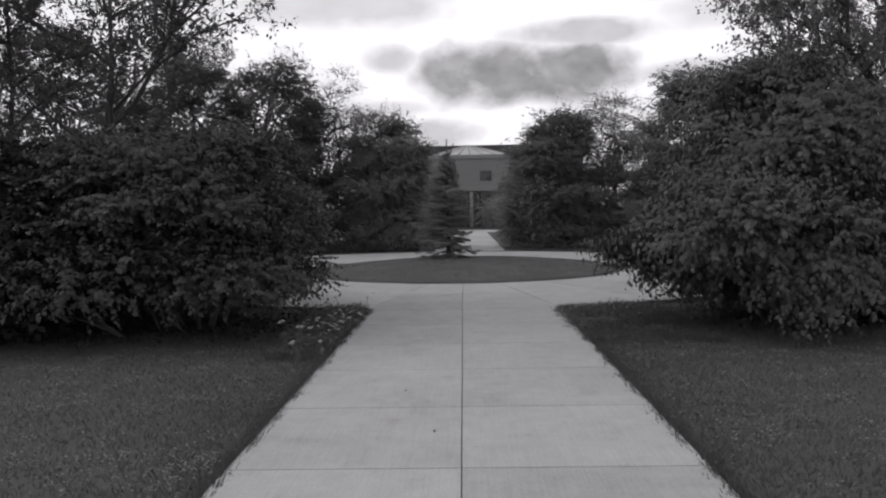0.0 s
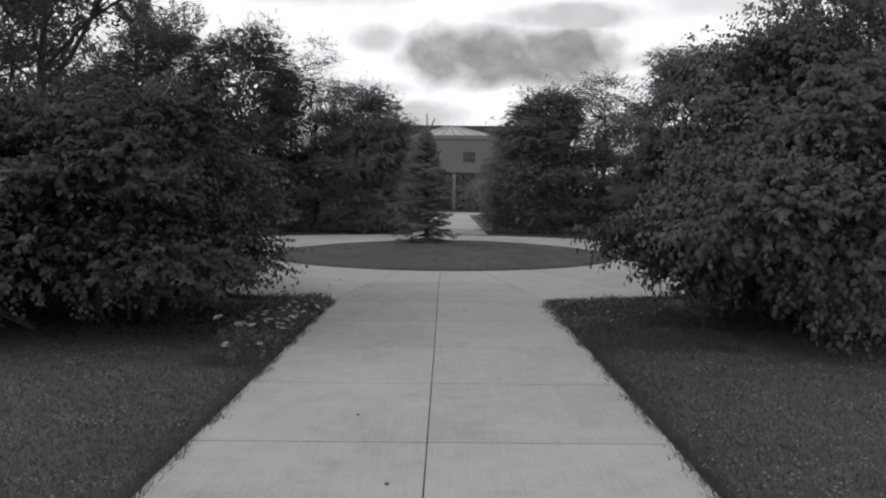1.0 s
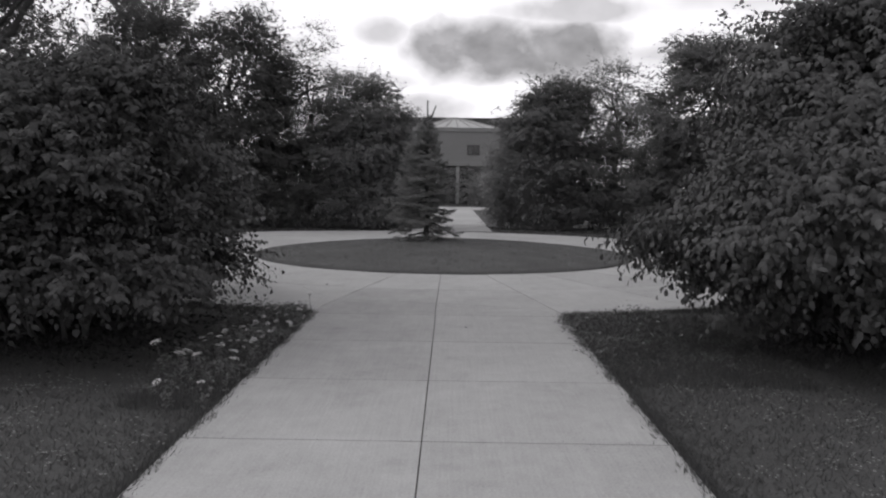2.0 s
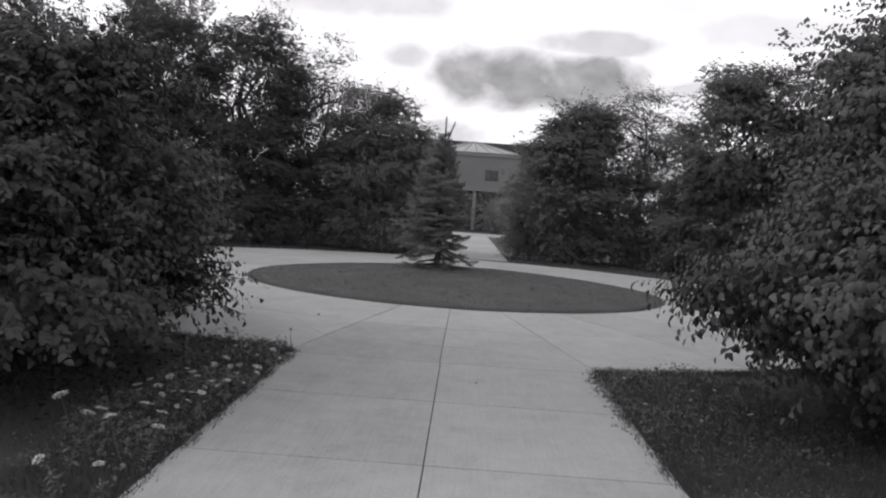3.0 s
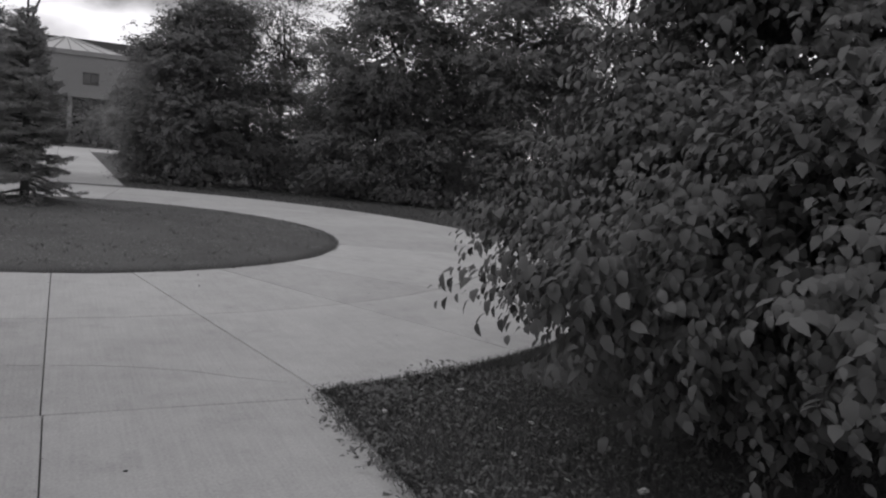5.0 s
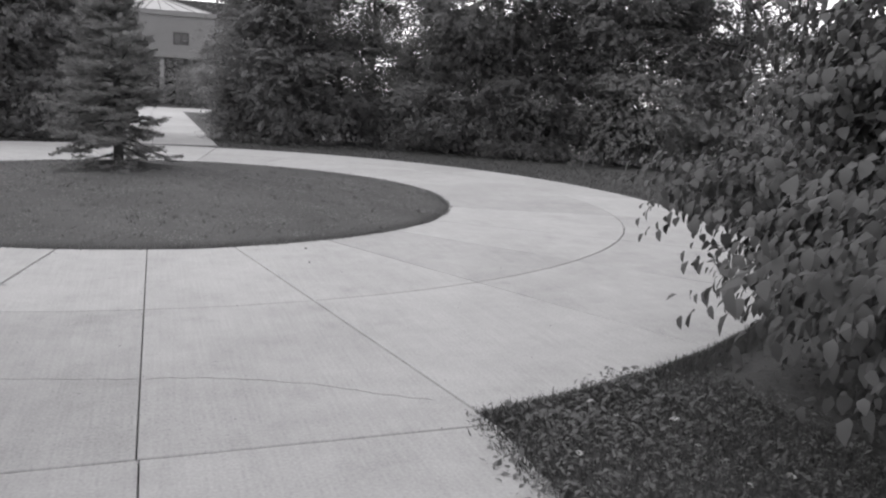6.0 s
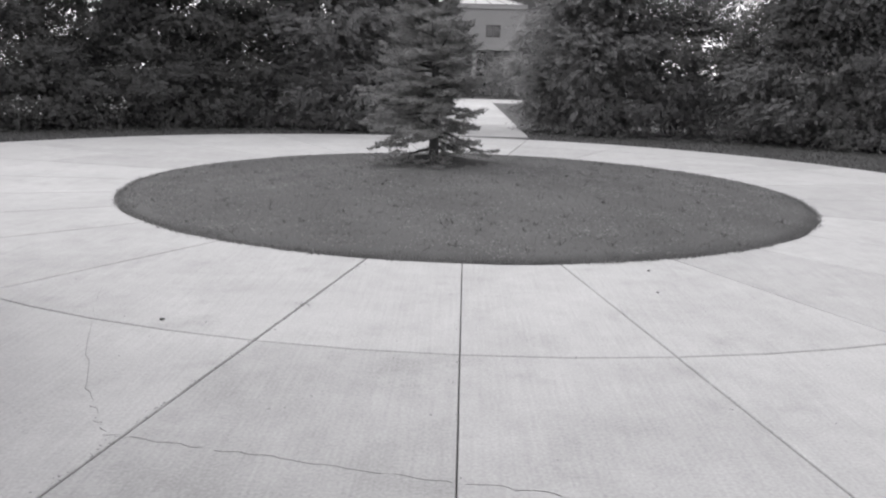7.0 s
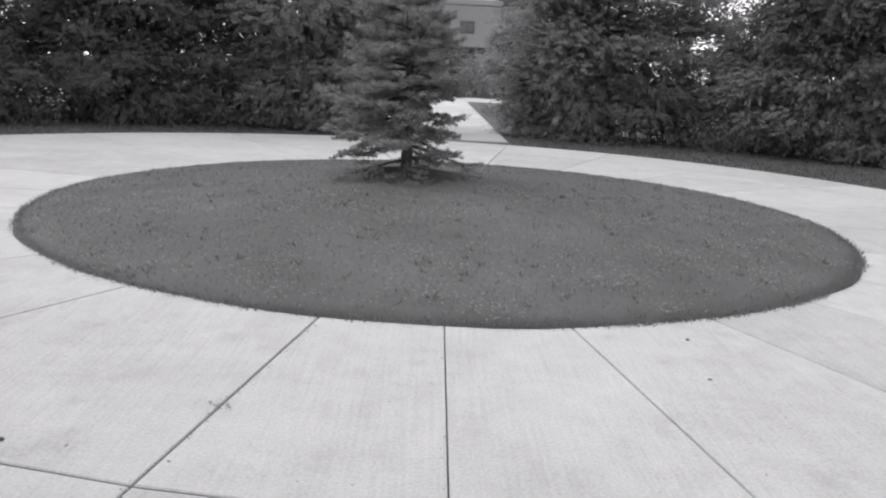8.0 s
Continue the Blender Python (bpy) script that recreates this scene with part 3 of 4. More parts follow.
# ---- the spruce on the island ----
def build_spruce(x, y, z):
    rng = np.random.default_rng(11)
    ob = thing("spruce_tree", "young grey-green spruce with two thin leaders", "tree", x, y, z)
    H = 2.62
    trunk = [((0, 0, -0.1), (0.01, 0, 0.5), 0.075, 0.062), ((0.01, 0, 0.5), (0, 0.01, 1.3), 0.062, 0.042), ((0, 0.01, 1.3), (0.0, 0, 2.1), 0.042, 0.022), ((0, 0, 2.1), (0, 0, H), 0.022, 0.012)]
    V, T = tubes(trunk, 8)
    part("trunk", mesh_np("trunk", V, T, BARK, True), ob, "straight dark trunk")
    twigs = []
    z0, k = 0.27, 0
    while z0 < H - 0.05:
        f = (z0 - 0.2) / (H - 0.2)
        reach = 0.8 * (1 - f) ** 0.62 + 0.05
        nb = 12 if f < 0.5 else 10
        for b in range(nb):
            a = b * 6.283 / nb + k * 1.1 + rng.normal() * 0.2
            if f < 0.26 and math.cos(a - 5.9) > 0.55 and rng.random() < 0.55:
                continue
            ln = reach * rng.uniform(0.72, 1.15) * (1.0 - 0.12 * math.cos(a))
            up = -0.2 + 0.85 * f + rng.normal() * 0.14
            d = unit(np.array([math.cos(a), math.sin(a), up]))
            p = np.array([0, 0, z0 + rng.normal() * 0.1])
            n = 6
            heavy = []
            for i in range(n):
                q = p + d * ln / n
                heavy.append((p, q, 0.014 * (1 - 0.75 * i / n) * (0.5 + reach), 0.014 * (1 - 0.75 * (i + 1) / n) * (0.5 + reach)))
                twigs.append((p, q))
                if i > 0:
                    for sgn in (-1, 1):
                        sd = unit(np.cross(d, (0, 0, 1)) * sgn * 0.9 + d * 0.75 + np.array([0, 0, rng.normal() * 0.18 - 0.05]))
                        sl = ln * 0.36 * (1.12 - i / n) * rng.uniform(0.7, 1.2) + 0.05
                        e = q + sd * sl
                        twigs.append((q, e))
                        if sl > 0.13:
                            for s2 in (-1, 1):
                                e2 = q + sd * sl * 0.5
                                d2 = unit(sd + np.cross(sd, (0, 0, 1)) * s2 * 0.8 + rng.normal(size=3) * 0.12)
                                twigs.append((e2, e2 + d2 * sl * 0.45))
                d = unit(d + np.array([0, 0, 0.17 if i > 2 else -0.05]) + rng.normal(size=3) * 0.05)
                p = q
            V, T = tubes(heavy, 4)
            part("branch", mesh_np("branch", V, T, BARK, True), ob)
        z0 += 0.17 * (1 - 0.35 * f) * rng.uniform(0.85, 1.15)
        k += 1
    for dx, dy, hh in ((0.0, 0.0, 0.62), (0.19, 0.03, 0.52)):
        base = np.array([0, 0, H - 0.1])
        tip = base + np.array([dx, dy, hh])
        V, T = tubes([(base, tip, 0.022, 0.01)], 5)
        part("leader", mesh_np("leader", V, T, BARK, True), ob, "thin upright leading shoot")
        twigs.append((base, tip))
    A = np.array([t[0] for t in twigs])
    B = np.array([t[1] for t in twigs])
    ln = np.linalg.norm(B - A, axis=1)
    cnt = np.maximum(4, (ln * 300).astype(int))
    i = np.repeat(np.arange(len(A)), cnt)
    n = len(i)
    t = rng.random((n, 1))
    P = A[i] * (1 - t) + B[i] * t
    ax = unit((B - A)[i])
    D = unit(ax * 0.7 + unit(rng.normal(size=(n, 3)) * np.array([1, 1, 0.9])) * 0.9 + np.array([0, 0, 0.12]))
    L = rng.uniform(0.03, 0.056, n)
    V, T = leaf_arrays(P, D, rng.normal(size=(n, 3)), L, np.full(n, 0.0095), 0.0, 0.0, True)
    tagged(part("needle_foliage", mesh_np("needle_foliage", V, T, NEEDLE), ob, "short stiff grey-green needles"), kind="stuff")
    return ob


build_spruce(SX, SY, 0.35)

# ---- shrubs beside the path ----
NEAR = "shrubs beside the path"
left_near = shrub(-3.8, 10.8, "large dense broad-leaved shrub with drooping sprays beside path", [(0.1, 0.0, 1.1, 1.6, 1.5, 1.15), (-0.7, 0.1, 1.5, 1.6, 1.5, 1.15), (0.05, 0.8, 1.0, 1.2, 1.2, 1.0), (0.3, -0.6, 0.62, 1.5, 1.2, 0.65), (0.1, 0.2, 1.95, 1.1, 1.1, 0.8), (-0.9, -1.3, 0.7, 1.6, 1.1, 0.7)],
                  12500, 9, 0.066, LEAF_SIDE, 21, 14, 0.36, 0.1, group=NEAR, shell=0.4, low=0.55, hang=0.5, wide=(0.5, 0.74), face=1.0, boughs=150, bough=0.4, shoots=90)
# this shrub and the next have the shade under the trees in their leaf colour
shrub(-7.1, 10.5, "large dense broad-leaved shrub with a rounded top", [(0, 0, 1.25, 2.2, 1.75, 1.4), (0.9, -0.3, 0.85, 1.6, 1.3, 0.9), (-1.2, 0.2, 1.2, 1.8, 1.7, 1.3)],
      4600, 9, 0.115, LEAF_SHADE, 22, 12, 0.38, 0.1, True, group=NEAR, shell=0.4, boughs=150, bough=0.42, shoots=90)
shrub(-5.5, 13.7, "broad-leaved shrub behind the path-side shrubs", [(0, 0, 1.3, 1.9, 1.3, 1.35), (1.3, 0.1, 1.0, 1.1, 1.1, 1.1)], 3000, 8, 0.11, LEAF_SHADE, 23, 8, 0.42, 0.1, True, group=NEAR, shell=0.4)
right_near = shrub(4.97, 11.45, "tall dense broad-leaved shrub narrowing to a peak beside path", [(0, 0, 1.15, 1.8, 1.75, 1.15), (0.1, 0.2, 2.2, 1.35, 1.4, 1.25), (-0.15, 0.2, 3.0, 0.7, 0.85, 0.75), (-0.75, 0.2, 0.9, 1.15, 1.15, 0.85), (-0.1, -1.0, 0.8, 1.45, 0.95, 0.7), (-1.05, -1.5, 1.12, 1.42, 1.3, 0.72)],
                   14000, 9, 0.074, LEAF_BROAD, 24, 14, 0.4, 0.1, group=NEAR, shell=0.4, low=0.4, hang=0.8, wide=(0.48, 0.74), face=0.9, boughs=130, bough=0.45, shoots=110)
shrub(7.5, 11.3, "large dense broad-leaved shrub with layered sprays", [(0, 0, 1.2, 2.0, 1.7, 1.25), (-0.9, -0.5, 0.85, 1.5, 1.2, 0.9), (1.2, 0, 1.4, 1.7, 1.7, 1.3)], 4600, 9, 0.115, LEAF_BROAD, 25, 12, 0.4, 0.1, True, group=NEAR, shell=0.4, boughs=150, bough=0.42, shoots=90)

# single large leaves on the sprays that reach over the path
bm = bmesh.new()
lv = [(0, 0, 0), (0, 0.012, 0), (-0.024, 0.035, 0.006), (-0.03, 0.06, 0.006), (-0.018, 0.086, 0.0), (0, 0.108, -0.012), (0.018, 0.086, 0.0), (0.03, 0.06, 0.006), (0.024, 0.035, 0.006), (0, 0.05, -0.003), (0, 0.082, -0.006)]
lvs = [bm.verts.new(v) for v in lv]
for f in ((1, 2, 9), (2, 3, 9), (3, 10, 9), (3, 4, 10), (4, 5, 10), (5, 6, 10), (6, 7, 10), (7, 9, 10), (7, 8, 9), (8, 1, 9)):
    bm.faces.new([lvs[i] for i in f])
bmesh.ops.create_cone(bm, segments=3, radius1=0.0015, radius2=0.001, depth=0.03, matrix=Matrix.Translation((0, -0.003, 0)) @ Matrix.Rotation(radians(90), 4, "X"))
LEAF_ONE = bm_mesh("leaf", bm, leaf_material("single_leaf", 0.06, 0.14, 0.42, 0.25))


def reaching_twigs(owner, starts, seed):
    """Bent twigs with paired drooping leaves: (start, way, length), local to the shrub."""
    rng = np.random.default_rng(seed)
    for start, w, ln in starts:
        p, d = np.asarray(start, float), unit(np.asarray(w, float))
        segs, n = [], max(4, int(ln / 0.07))
        spots = []
        for i in range(n):
            q = p + d * ln / n
            segs.append((p, q, 0.006 * (1 - 0.7 * i / n), 0.006 * (1 - 0.7 * (i + 1) / n)))
            spots.append((q, d.copy()))
            d = unit(d + np.array([0, 0, -0.05]) + rng.normal(size=3) * 0.06)
            p = q
        V, T = tubes(segs, 4)
        tw = part("twig", mesh_np("twig", V, T, BARK, True), owner)
        for i, (q, d) in enumerate(spots):
            for sgn in (-1, 1):
                if rng.random() < 0.12:
                    continue
                side = Vector(unit(np.cross(d, (0, 0, 1)))) * sgn
                fwd = (Vector(d) * rng.uniform(0.2, 0.6) + side * 0.9 + Vector((0, 0, rng.uniform(-0.75, -0.1)))).normalized()
                up = (Vector((0, 0, 1)) + Vector(rng.normal(size=3)) * 0.25).normalized()
                xa = fwd.cross(up).normalized()
                za = xa.cross(fwd)
                mt = Matrix((xa, fwd, za)).transposed().to_4x4()
                mt.translation = q
                lf = new("leaf", LEAF_ONE)
                lf.parent = tw
                lf.matrix_basis = mt @ Matrix.Scale(rng.uniform(0.55, 0.98), 4)


reaching_twigs(left_near, [((1.75, -0.35, 1.2), (0.9, -0.35, 0.12), 0.45), ((1.8, 0.1, 0.85), (0.95, -0.1, 0.1), 0.42), ((1.7, 0.3, 0.6), (0.9, 0.0, -0.05), 0.4), ((1.6, -0.5, 0.95), (0.9, -0.3, 0.05), 0.5),
                           ((1.6, -0.2, 1.55), (0.8, -0.4, 0.2), 0.5), ((1.5, 0.6, 0.9), (0.8, 0.3, 0.1), 0.4), ((1.55, -0.75, 0.6), (0.8, -0.5, 0.0), 0.4)], 31)
reaching_twigs(right_near, [((-1.4, 0.7, 1.15), (-0.9, 0.25, 0.22), 0.45), ((-1.5, 0.5, 0.85), (-0.9, 0.1, 0.1), 0.4), ((-1.45, 0.2, 0.6), (-0.9, 0.2, 0.1), 0.4), ((-1.8, -0.2, 1.0), (-0.9, -0.2, 0.1), 0.35),
                            ((-2.2, -1.5, 1.1), (-0.7, -0.4, 0.1), 0.32), ((-2.0, -1.95, 1.2), (-0.7, -0.5, 0.1), 0.34), ((-2.15, -1.7, 0.8), (-0.8, -0.4, 0.0), 0.3), ((-1.4, -2.55, 1.0), (-0.3, -0.9, 0.1), 0.35), ((-1.7, -1.6, 1.6), (-0.6, -0.6, 0.2), 0.4)], 32)

# ---- trees behind the path-side shrubs ----
sparse_tree(-6.3, 13.6, "old thin-leaved tree with a long leaning limb", 8.0, 0.095, 41, LEAF_BROAD, 8, 0.085, 0.8, 3, (0.25, 0.1), [(3.1, (0.75, -0.1, 0.62), 3.6)], 0.35)
sparse_tree(-8.2, 14.2, "thin-leaved tree with many upright stems", 7.6, 0.085, 42, LEAF_BROAD, 9, 0.085, 0.8, 3, (-0.3, 0.2), [(2.4, (-0.5, 0.1, 0.8), 2.8)], 0.35)
sparse_tree(-10.8, 13.0, "thin-leaved tree with spreading upper limbs", 7.4, 0.09, 43, LEAF_BROAD, 9, 0.09, 0.8, 3, (0.2, 0.2), (), 0.3)
sparse_tree(8.7, 15.4, "leaning tree with dark forked limbs and leafy top", 8.0, 0.12, 44, LEAF_MID, 10, 0.09, 0.8, 3, (-0.2, 0.1), [(3.2, (-0.75, 0.1, 0.8), 2.2), (3.4, (0.4, 0, 0.9), 3.0)], 0.35)
sparse_tree(6.9, 14.4, "slender leafy tree rising behind the path-side shrub", 7.0, 0.08, 46, LEAF_MID, 14, 0.08, 0.7, 3, (0.3, 0.2), (), 0.4, 0.5)
sparse_tree(10.2, 14.6, "leafy tree with spreading limbs behind shrubs", 7.6, 0.1, 45, LEAF_MID, 11, 0.09, 0.8, 3, (0.2, 0), (), 0.3)

# ---- trees and shrubs round the far side of the ring ----
FAR = "trees round the far side of the ring"
FARS = "shrubs round the far side of the ring"
tree(-3.07, 32.20, "small round-headed dark leafy tree", 5.2, 0.11, [(0, 0, 3.5, 1.5, 1.5, 1.7), (-0.5, 0, 2.3, 1.5, 1.4, 1.2), (0.55, 0, 2.6, 1.0, 1.1, 1.1)], 4200, 9, 0.12, LEAF_MID, 51, shoots=150, boughs=90, bough=0.5, group=FAR)
tree(-7.90, 31.90, "tall dark leafy tree with an upright ragged crown", 7.4, 0.15, [(0, 0, 4.4, 1.9, 1.8, 2.2), (0.8, 0, 5.7, 1.1, 1.1, 1.5), (-0.9, 0, 3.4, 1.5, 1.5, 1.8), (0.6, 0, 2.6, 1.8, 1.6, 1.6)], 5000, 9, 0.125, LEAF_DARK, 52, shoots=150, boughs=90, bough=0.5, gap=0.2, ragged=0.25, group=FAR)
tree(-5.51, 34.10, "thin tree with open twiggy branches", 7.2, 0.1, [(0, 0, 5.2, 1.2, 1.1, 1.7), (-0.5, 0, 3.6, 1.3, 1.2, 1.5), (0.7, 0, 4.4, 0.9, 0.9, 1.4)], 2400, 8, 0.085, LEAF_DARK, 53, 0.5, 0.55, group=FAR, fork=0.2, limbs=12, shell=0.8, ragged=0.3)
sparse_tree(-12.69, 33.90, "pale thin-leaved tree with upright shoots", 8.4, 0.13, 54, LEAF_MID, 9, 0.1, 0.7, 3, (0, 0), (), 0.3, 0.6, group=FAR)
tree(-11.02, 31.50, "dark leafy tree with a dense tall crown", 7.4, 0.13, [(0, 0, 4.6, 1.9, 1.7, 2.4), (0.9, 0, 2.8, 1.6, 1.5, 1.7), (-1.3, 0, 3.6, 1.7, 1.5, 2.0)], 4300, 9, 0.125, LEAF_DARK, 55, shoots=150, boughs=90, bough=0.5, group=FAR)
tree(-14.77, 28.40, "dark leafy tree with a dense crown", 7.6, 0.14, [(0, 0, 4.7, 2.1, 1.9, 2.7), (0.8, -0.6, 2.4, 2.0, 1.7, 1.6)], 4300, 9, 0.125, LEAF_DARK, 56, shoots=150, boughs=90, bough=0.5, group=FAR)
tree(3.74, 32.50, "bushy dark tree leafy down to the ground", 5.3, 0.12, [(0, 0, 3.1, 1.5, 1.5, 1.9), (0.5, 0, 4.2, 1.0, 1.0, 1.0), (-0.8, -0.2, 2.2, 1.3, 1.2, 1.6), (0.2, -0.5, 1.5, 1.9, 1.4, 1.4)], 5000, 9, 0.125, LEAF_MID, 57, shoots=150, boughs=90, bough=0.5, gap=0.2, ragged=0.25, group=FAR)
tree(6.55, 33.30, "thin tree with open pale twiggy crown", 6.2, 0.1, [(0, 0, 4.5, 1.2, 1.1, 1.5), (-0.8, 0, 3.6, 1.1, 1.1, 1.4), (0.7, 0, 3.6, 1.1, 1.0, 1.5)], 2600, 8, 0.085, LEAF_MID, 58, 0.5, 0.55, group=FAR, fork=0.2, limbs=12, shell=0.8, ragged=0.3)
tree(8.74, 29.30, "leafy tree with a ragged upright crown", 6.4, 0.14, [(0, 0, 3.9, 1.8, 1.7, 2.0), (-0.6, 0, 5.0, 0.9, 0.9, 1.0), (0.9, 0, 3.0, 1.6, 1.5, 1.8)], 4500, 9, 0.125, LEAF_MID, 59, shoots=150, boughs=90, bough=0.5, gap=0.1, ragged=0.2, group=FAR)
tree(11.44, 27.20, "leafy tree with a ragged upright crown", 6.8, 0.14, [(0, 0, 4.4, 1.7, 1.7, 2.0), (0.9, 0, 3.2, 1.7, 1.6, 1.9)], 4300, 9, 0.125, LEAF_MID, 60, shoots=150, boughs=90, bough=0.5, gap=0.1, ragged=0.2, group=FAR)
sparse_tree(14.14, 25.70, "thin-leaved tree with open crown", 7.2, 0.13, 61, LEAF_MID, 10, 0.09, 0.75, 3, (0, 0), (), 0.3, 0.5, group=FAR)
tree(2.75, 44.0, "soft pale young tree beside the far path", 3.6, 0.06, [(0, 0, 2.0, 0.7, 0.7, 1.3), (0.3, 0.1, 2.9, 0.5, 0.5, 0.8)], 900, 8, 0.11, LEAF_PALE, 63, shoots=40, boughs=30, bough=0.3, group=FAR)
for ob in [o for o in scene.objects if o.get("group") == FAR]:
    ob.scale = (1.05, 1.05, 1.1 if ob.location.x < -6 else 1.05)
for i, (sx, sy, hh, rr, mt, lab) in enumerate([
        (-2.81, 30.80, 2.1, 1.25, LEAF_MID, "arching layered shrub beside the far path"), (-4.58, 30.20, 2.7, 1.7, LEAF_DARK, "dense dark shrub with arching sprays"),
        (-6.86, 29.20, 2.6, 1.7, LEAF_DARK, "dense dark shrub with arching sprays"), (-9.05, 28.10, 2.5, 1.7, LEAF_DARK, "dense dark rounded shrub"),
        (-11.02, 26.30, 2.6, 1.8, LEAF_DARK, "dense leafy rounded shrub"), (-12.69, 23.90, 2.8, 1.8, LEAF_DARK, "dense leafy rounded shrub"), (-13.73, 21.10, 2.9, 1.9, LEAF_DARK, "dense dark rounded shrub"),
        (3.07, 31.50, 2.4, 1.1, LEAF_MID, "soft dark shrub beside the far path"), (4.99, 30.40, 2.8, 1.6, LEAF_MID, "dense dark shrub with hanging sprays"), (6.97, 29.10, 2.9, 1.6, LEAF_MID, "dense leafy shrub with layered sprays"),
        (7.4, 28.25, 3.0, 1.5, LEAF_MID, "dense leafy shrub with layered sprays"), (8.84, 27.50, 3.0, 1.6, LEAF_MID, "dense leafy shrub with layered sprays"), (10.61, 25.80, 3.3, 1.6, LEAF_PALE, "tall pale small-leaved shrub"), (12.90, 24.80, 3.2, 1.6, LEAF_PALE, "tall pale small-leaved shrub"), (15.39, 24.50, 3.2, 1.7, LEAF_MID, "dense leafy rounded shrub")]):
    out = Vector((sx - CX, sy - CY)).normalized() * (2.1 if sx < -3.5 else 2.0 if sx > 3.5 else 0.8)
    hh *= 1.18 if sx > 3.5 else 1.1
    shrub(sx + out.x, sy + out.y, lab, [(0, 0, hh * 0.5, rr, rr * 0.9, hh * 0.5), (rr * 0.45, -0.25, hh * 0.33, rr * 0.85, rr * 0.8, hh * 0.36), (-rr * 0.45, -0.15, hh * 0.36, rr * 0.85, rr * 0.8, hh * 0.4)],
          7600, 8, 0.078, mt, 70 + i, 6, 0.36, 0.05, "tiny", group=FARS, low=0.05, shell=0.35, boughs=90, bough=0.46, shoots=60)
for i, (sx, sy, hh, rr) in enumerate([(-2.2, 62.0, 2.0, 2.2), (3.6, 60.0, 2.3, 2.0), (6.5, 58.0, 3.0, 2.4), (-6.5, 60.0, 3.0, 2.6), (2.3, 64.0, 2.7, 1.7)]):
    shrub(sx, sy, "rounded foundation shrub before the building", [(0, 0, hh * 0.5, rr, rr, hh * 0.5)], 400, 7, 0.16, LEAF_MID, 95 + i, 4, 0.5, 0.1, True, group="shrubs before the building")


# ---- white umbels and weeds along the path ----
def build_umbel():
    ob = thing("wildflower", "white flat-topped umbel flower on a thin stem", "flower", 0, 0)
    rng = np.random.default_rng(3)
    segs = [((0, 0, -0.02), (0.01, 0, 0.16), 0.003, 0.0026), ((0.01, 0, 0.16), (0.0, 0.01, 0.30), 0.0026, 0.002)]
    for k in range(12):
        a = k * 2.4
        rr = 0.032 * math.sqrt((k + 0.5) / 12)
        segs.append(((0, 0.01, 0.30), (rr * math.cos(a), 0.01 + rr * math.sin(a), 0.335 - rr * 0.2), 0.001, 0.0008))
    V, T = tubes(segs, 4)
    part("stem", mesh_np("stem", V, T, WEED), ob, "thin green-grey stem")
    n = 90
    a = np.arange(n) * 2.39996
    rr = 0.038 * np.sqrt((np.arange(n) + 0.5) / n)
    P = np.column_stack([rr * np.cos(a), 0.01 + rr * np.sin(a), 0.338 - rr * 0.22 + rng.normal(size=n) * 0.002])
    D = np.column_stack([np.cos(a), np.sin(a), np.full(n, 0.15)]) + rng.normal(size=(n, 3)) * 0.4
    V, T = leaf_arrays(P, D, np.tile([0, 0, 1.0], (n, 1)), np.full(n, 0.009), np.full(n, 0.009), 0.1, 0.0, True)
    part("flower_head", mesh_np("flower_head", V, T, PETAL), ob, "lacy white flower head")
    A = rng.uniform(0, 6.28, 14)
    P = np.column_stack([np.zeros(14), np.zeros(14), rng.uniform(0.03, 0.2, 14)])
    V, T = leaf_arrays(P, np.column_stack([np.cos(A), np.sin(A), np.full(14, 0.4)]), np.tile([0, 0, 1.0], (14, 1)), rng.uniform(0.04, 0.09, 14), np.full(14, 0.014))
    part("foliage", mesh_np("foliage", V, T, WEED), ob, "small feathery leaves")
    return ob


first = build_umbel()
first["group"] = "white wildflowers along the path"
rf = random.Random(9)
spots = [(-1.66, 8.79, 1.0), (-1.9, 8.69, 0.95), (-1.57, 8.76, 0.9), (-1.61, 8.58, 1.0), (-1.89, 8.5, 1.05), (-1.78, 8.62, 0.9), (-1.5, 8.52, 0.9), (-1.58, 9.6, 0.75), (-1.5, 10.0, 0.7), (-1.85, 11.8, 1.0), (-2.05, 8.95, 1.1), (-1.78, 8.25, 0.8), (-1.52, 8.1, 0.7)]
for _ in range(48):
    spots.append((-1.46 - 0.6 * rf.random() ** 1.5, rf.uniform(9.6, 12.35), rf.uniform(0.42, 0.8)))
for _ in range(12):
    spots.append((rf.uniform(1.65, 2.5), rf.uniform(10.2, 12.2), rf.uniform(0.3, 0.6)))
for i, (fx, fy, sc) in enumerate(spots):
    m = pose(fx, fy, -0.02, rf.uniform(-5, 32), rf.uniform(-22, 22), rf.uniform(0, 360)) @ Matrix.Scale(sc, 4)
    if i == 0:
        first.matrix_basis = m
    else:
        c = copy_thing(first, Matrix.Identity(4))
        c.matrix_basis = m


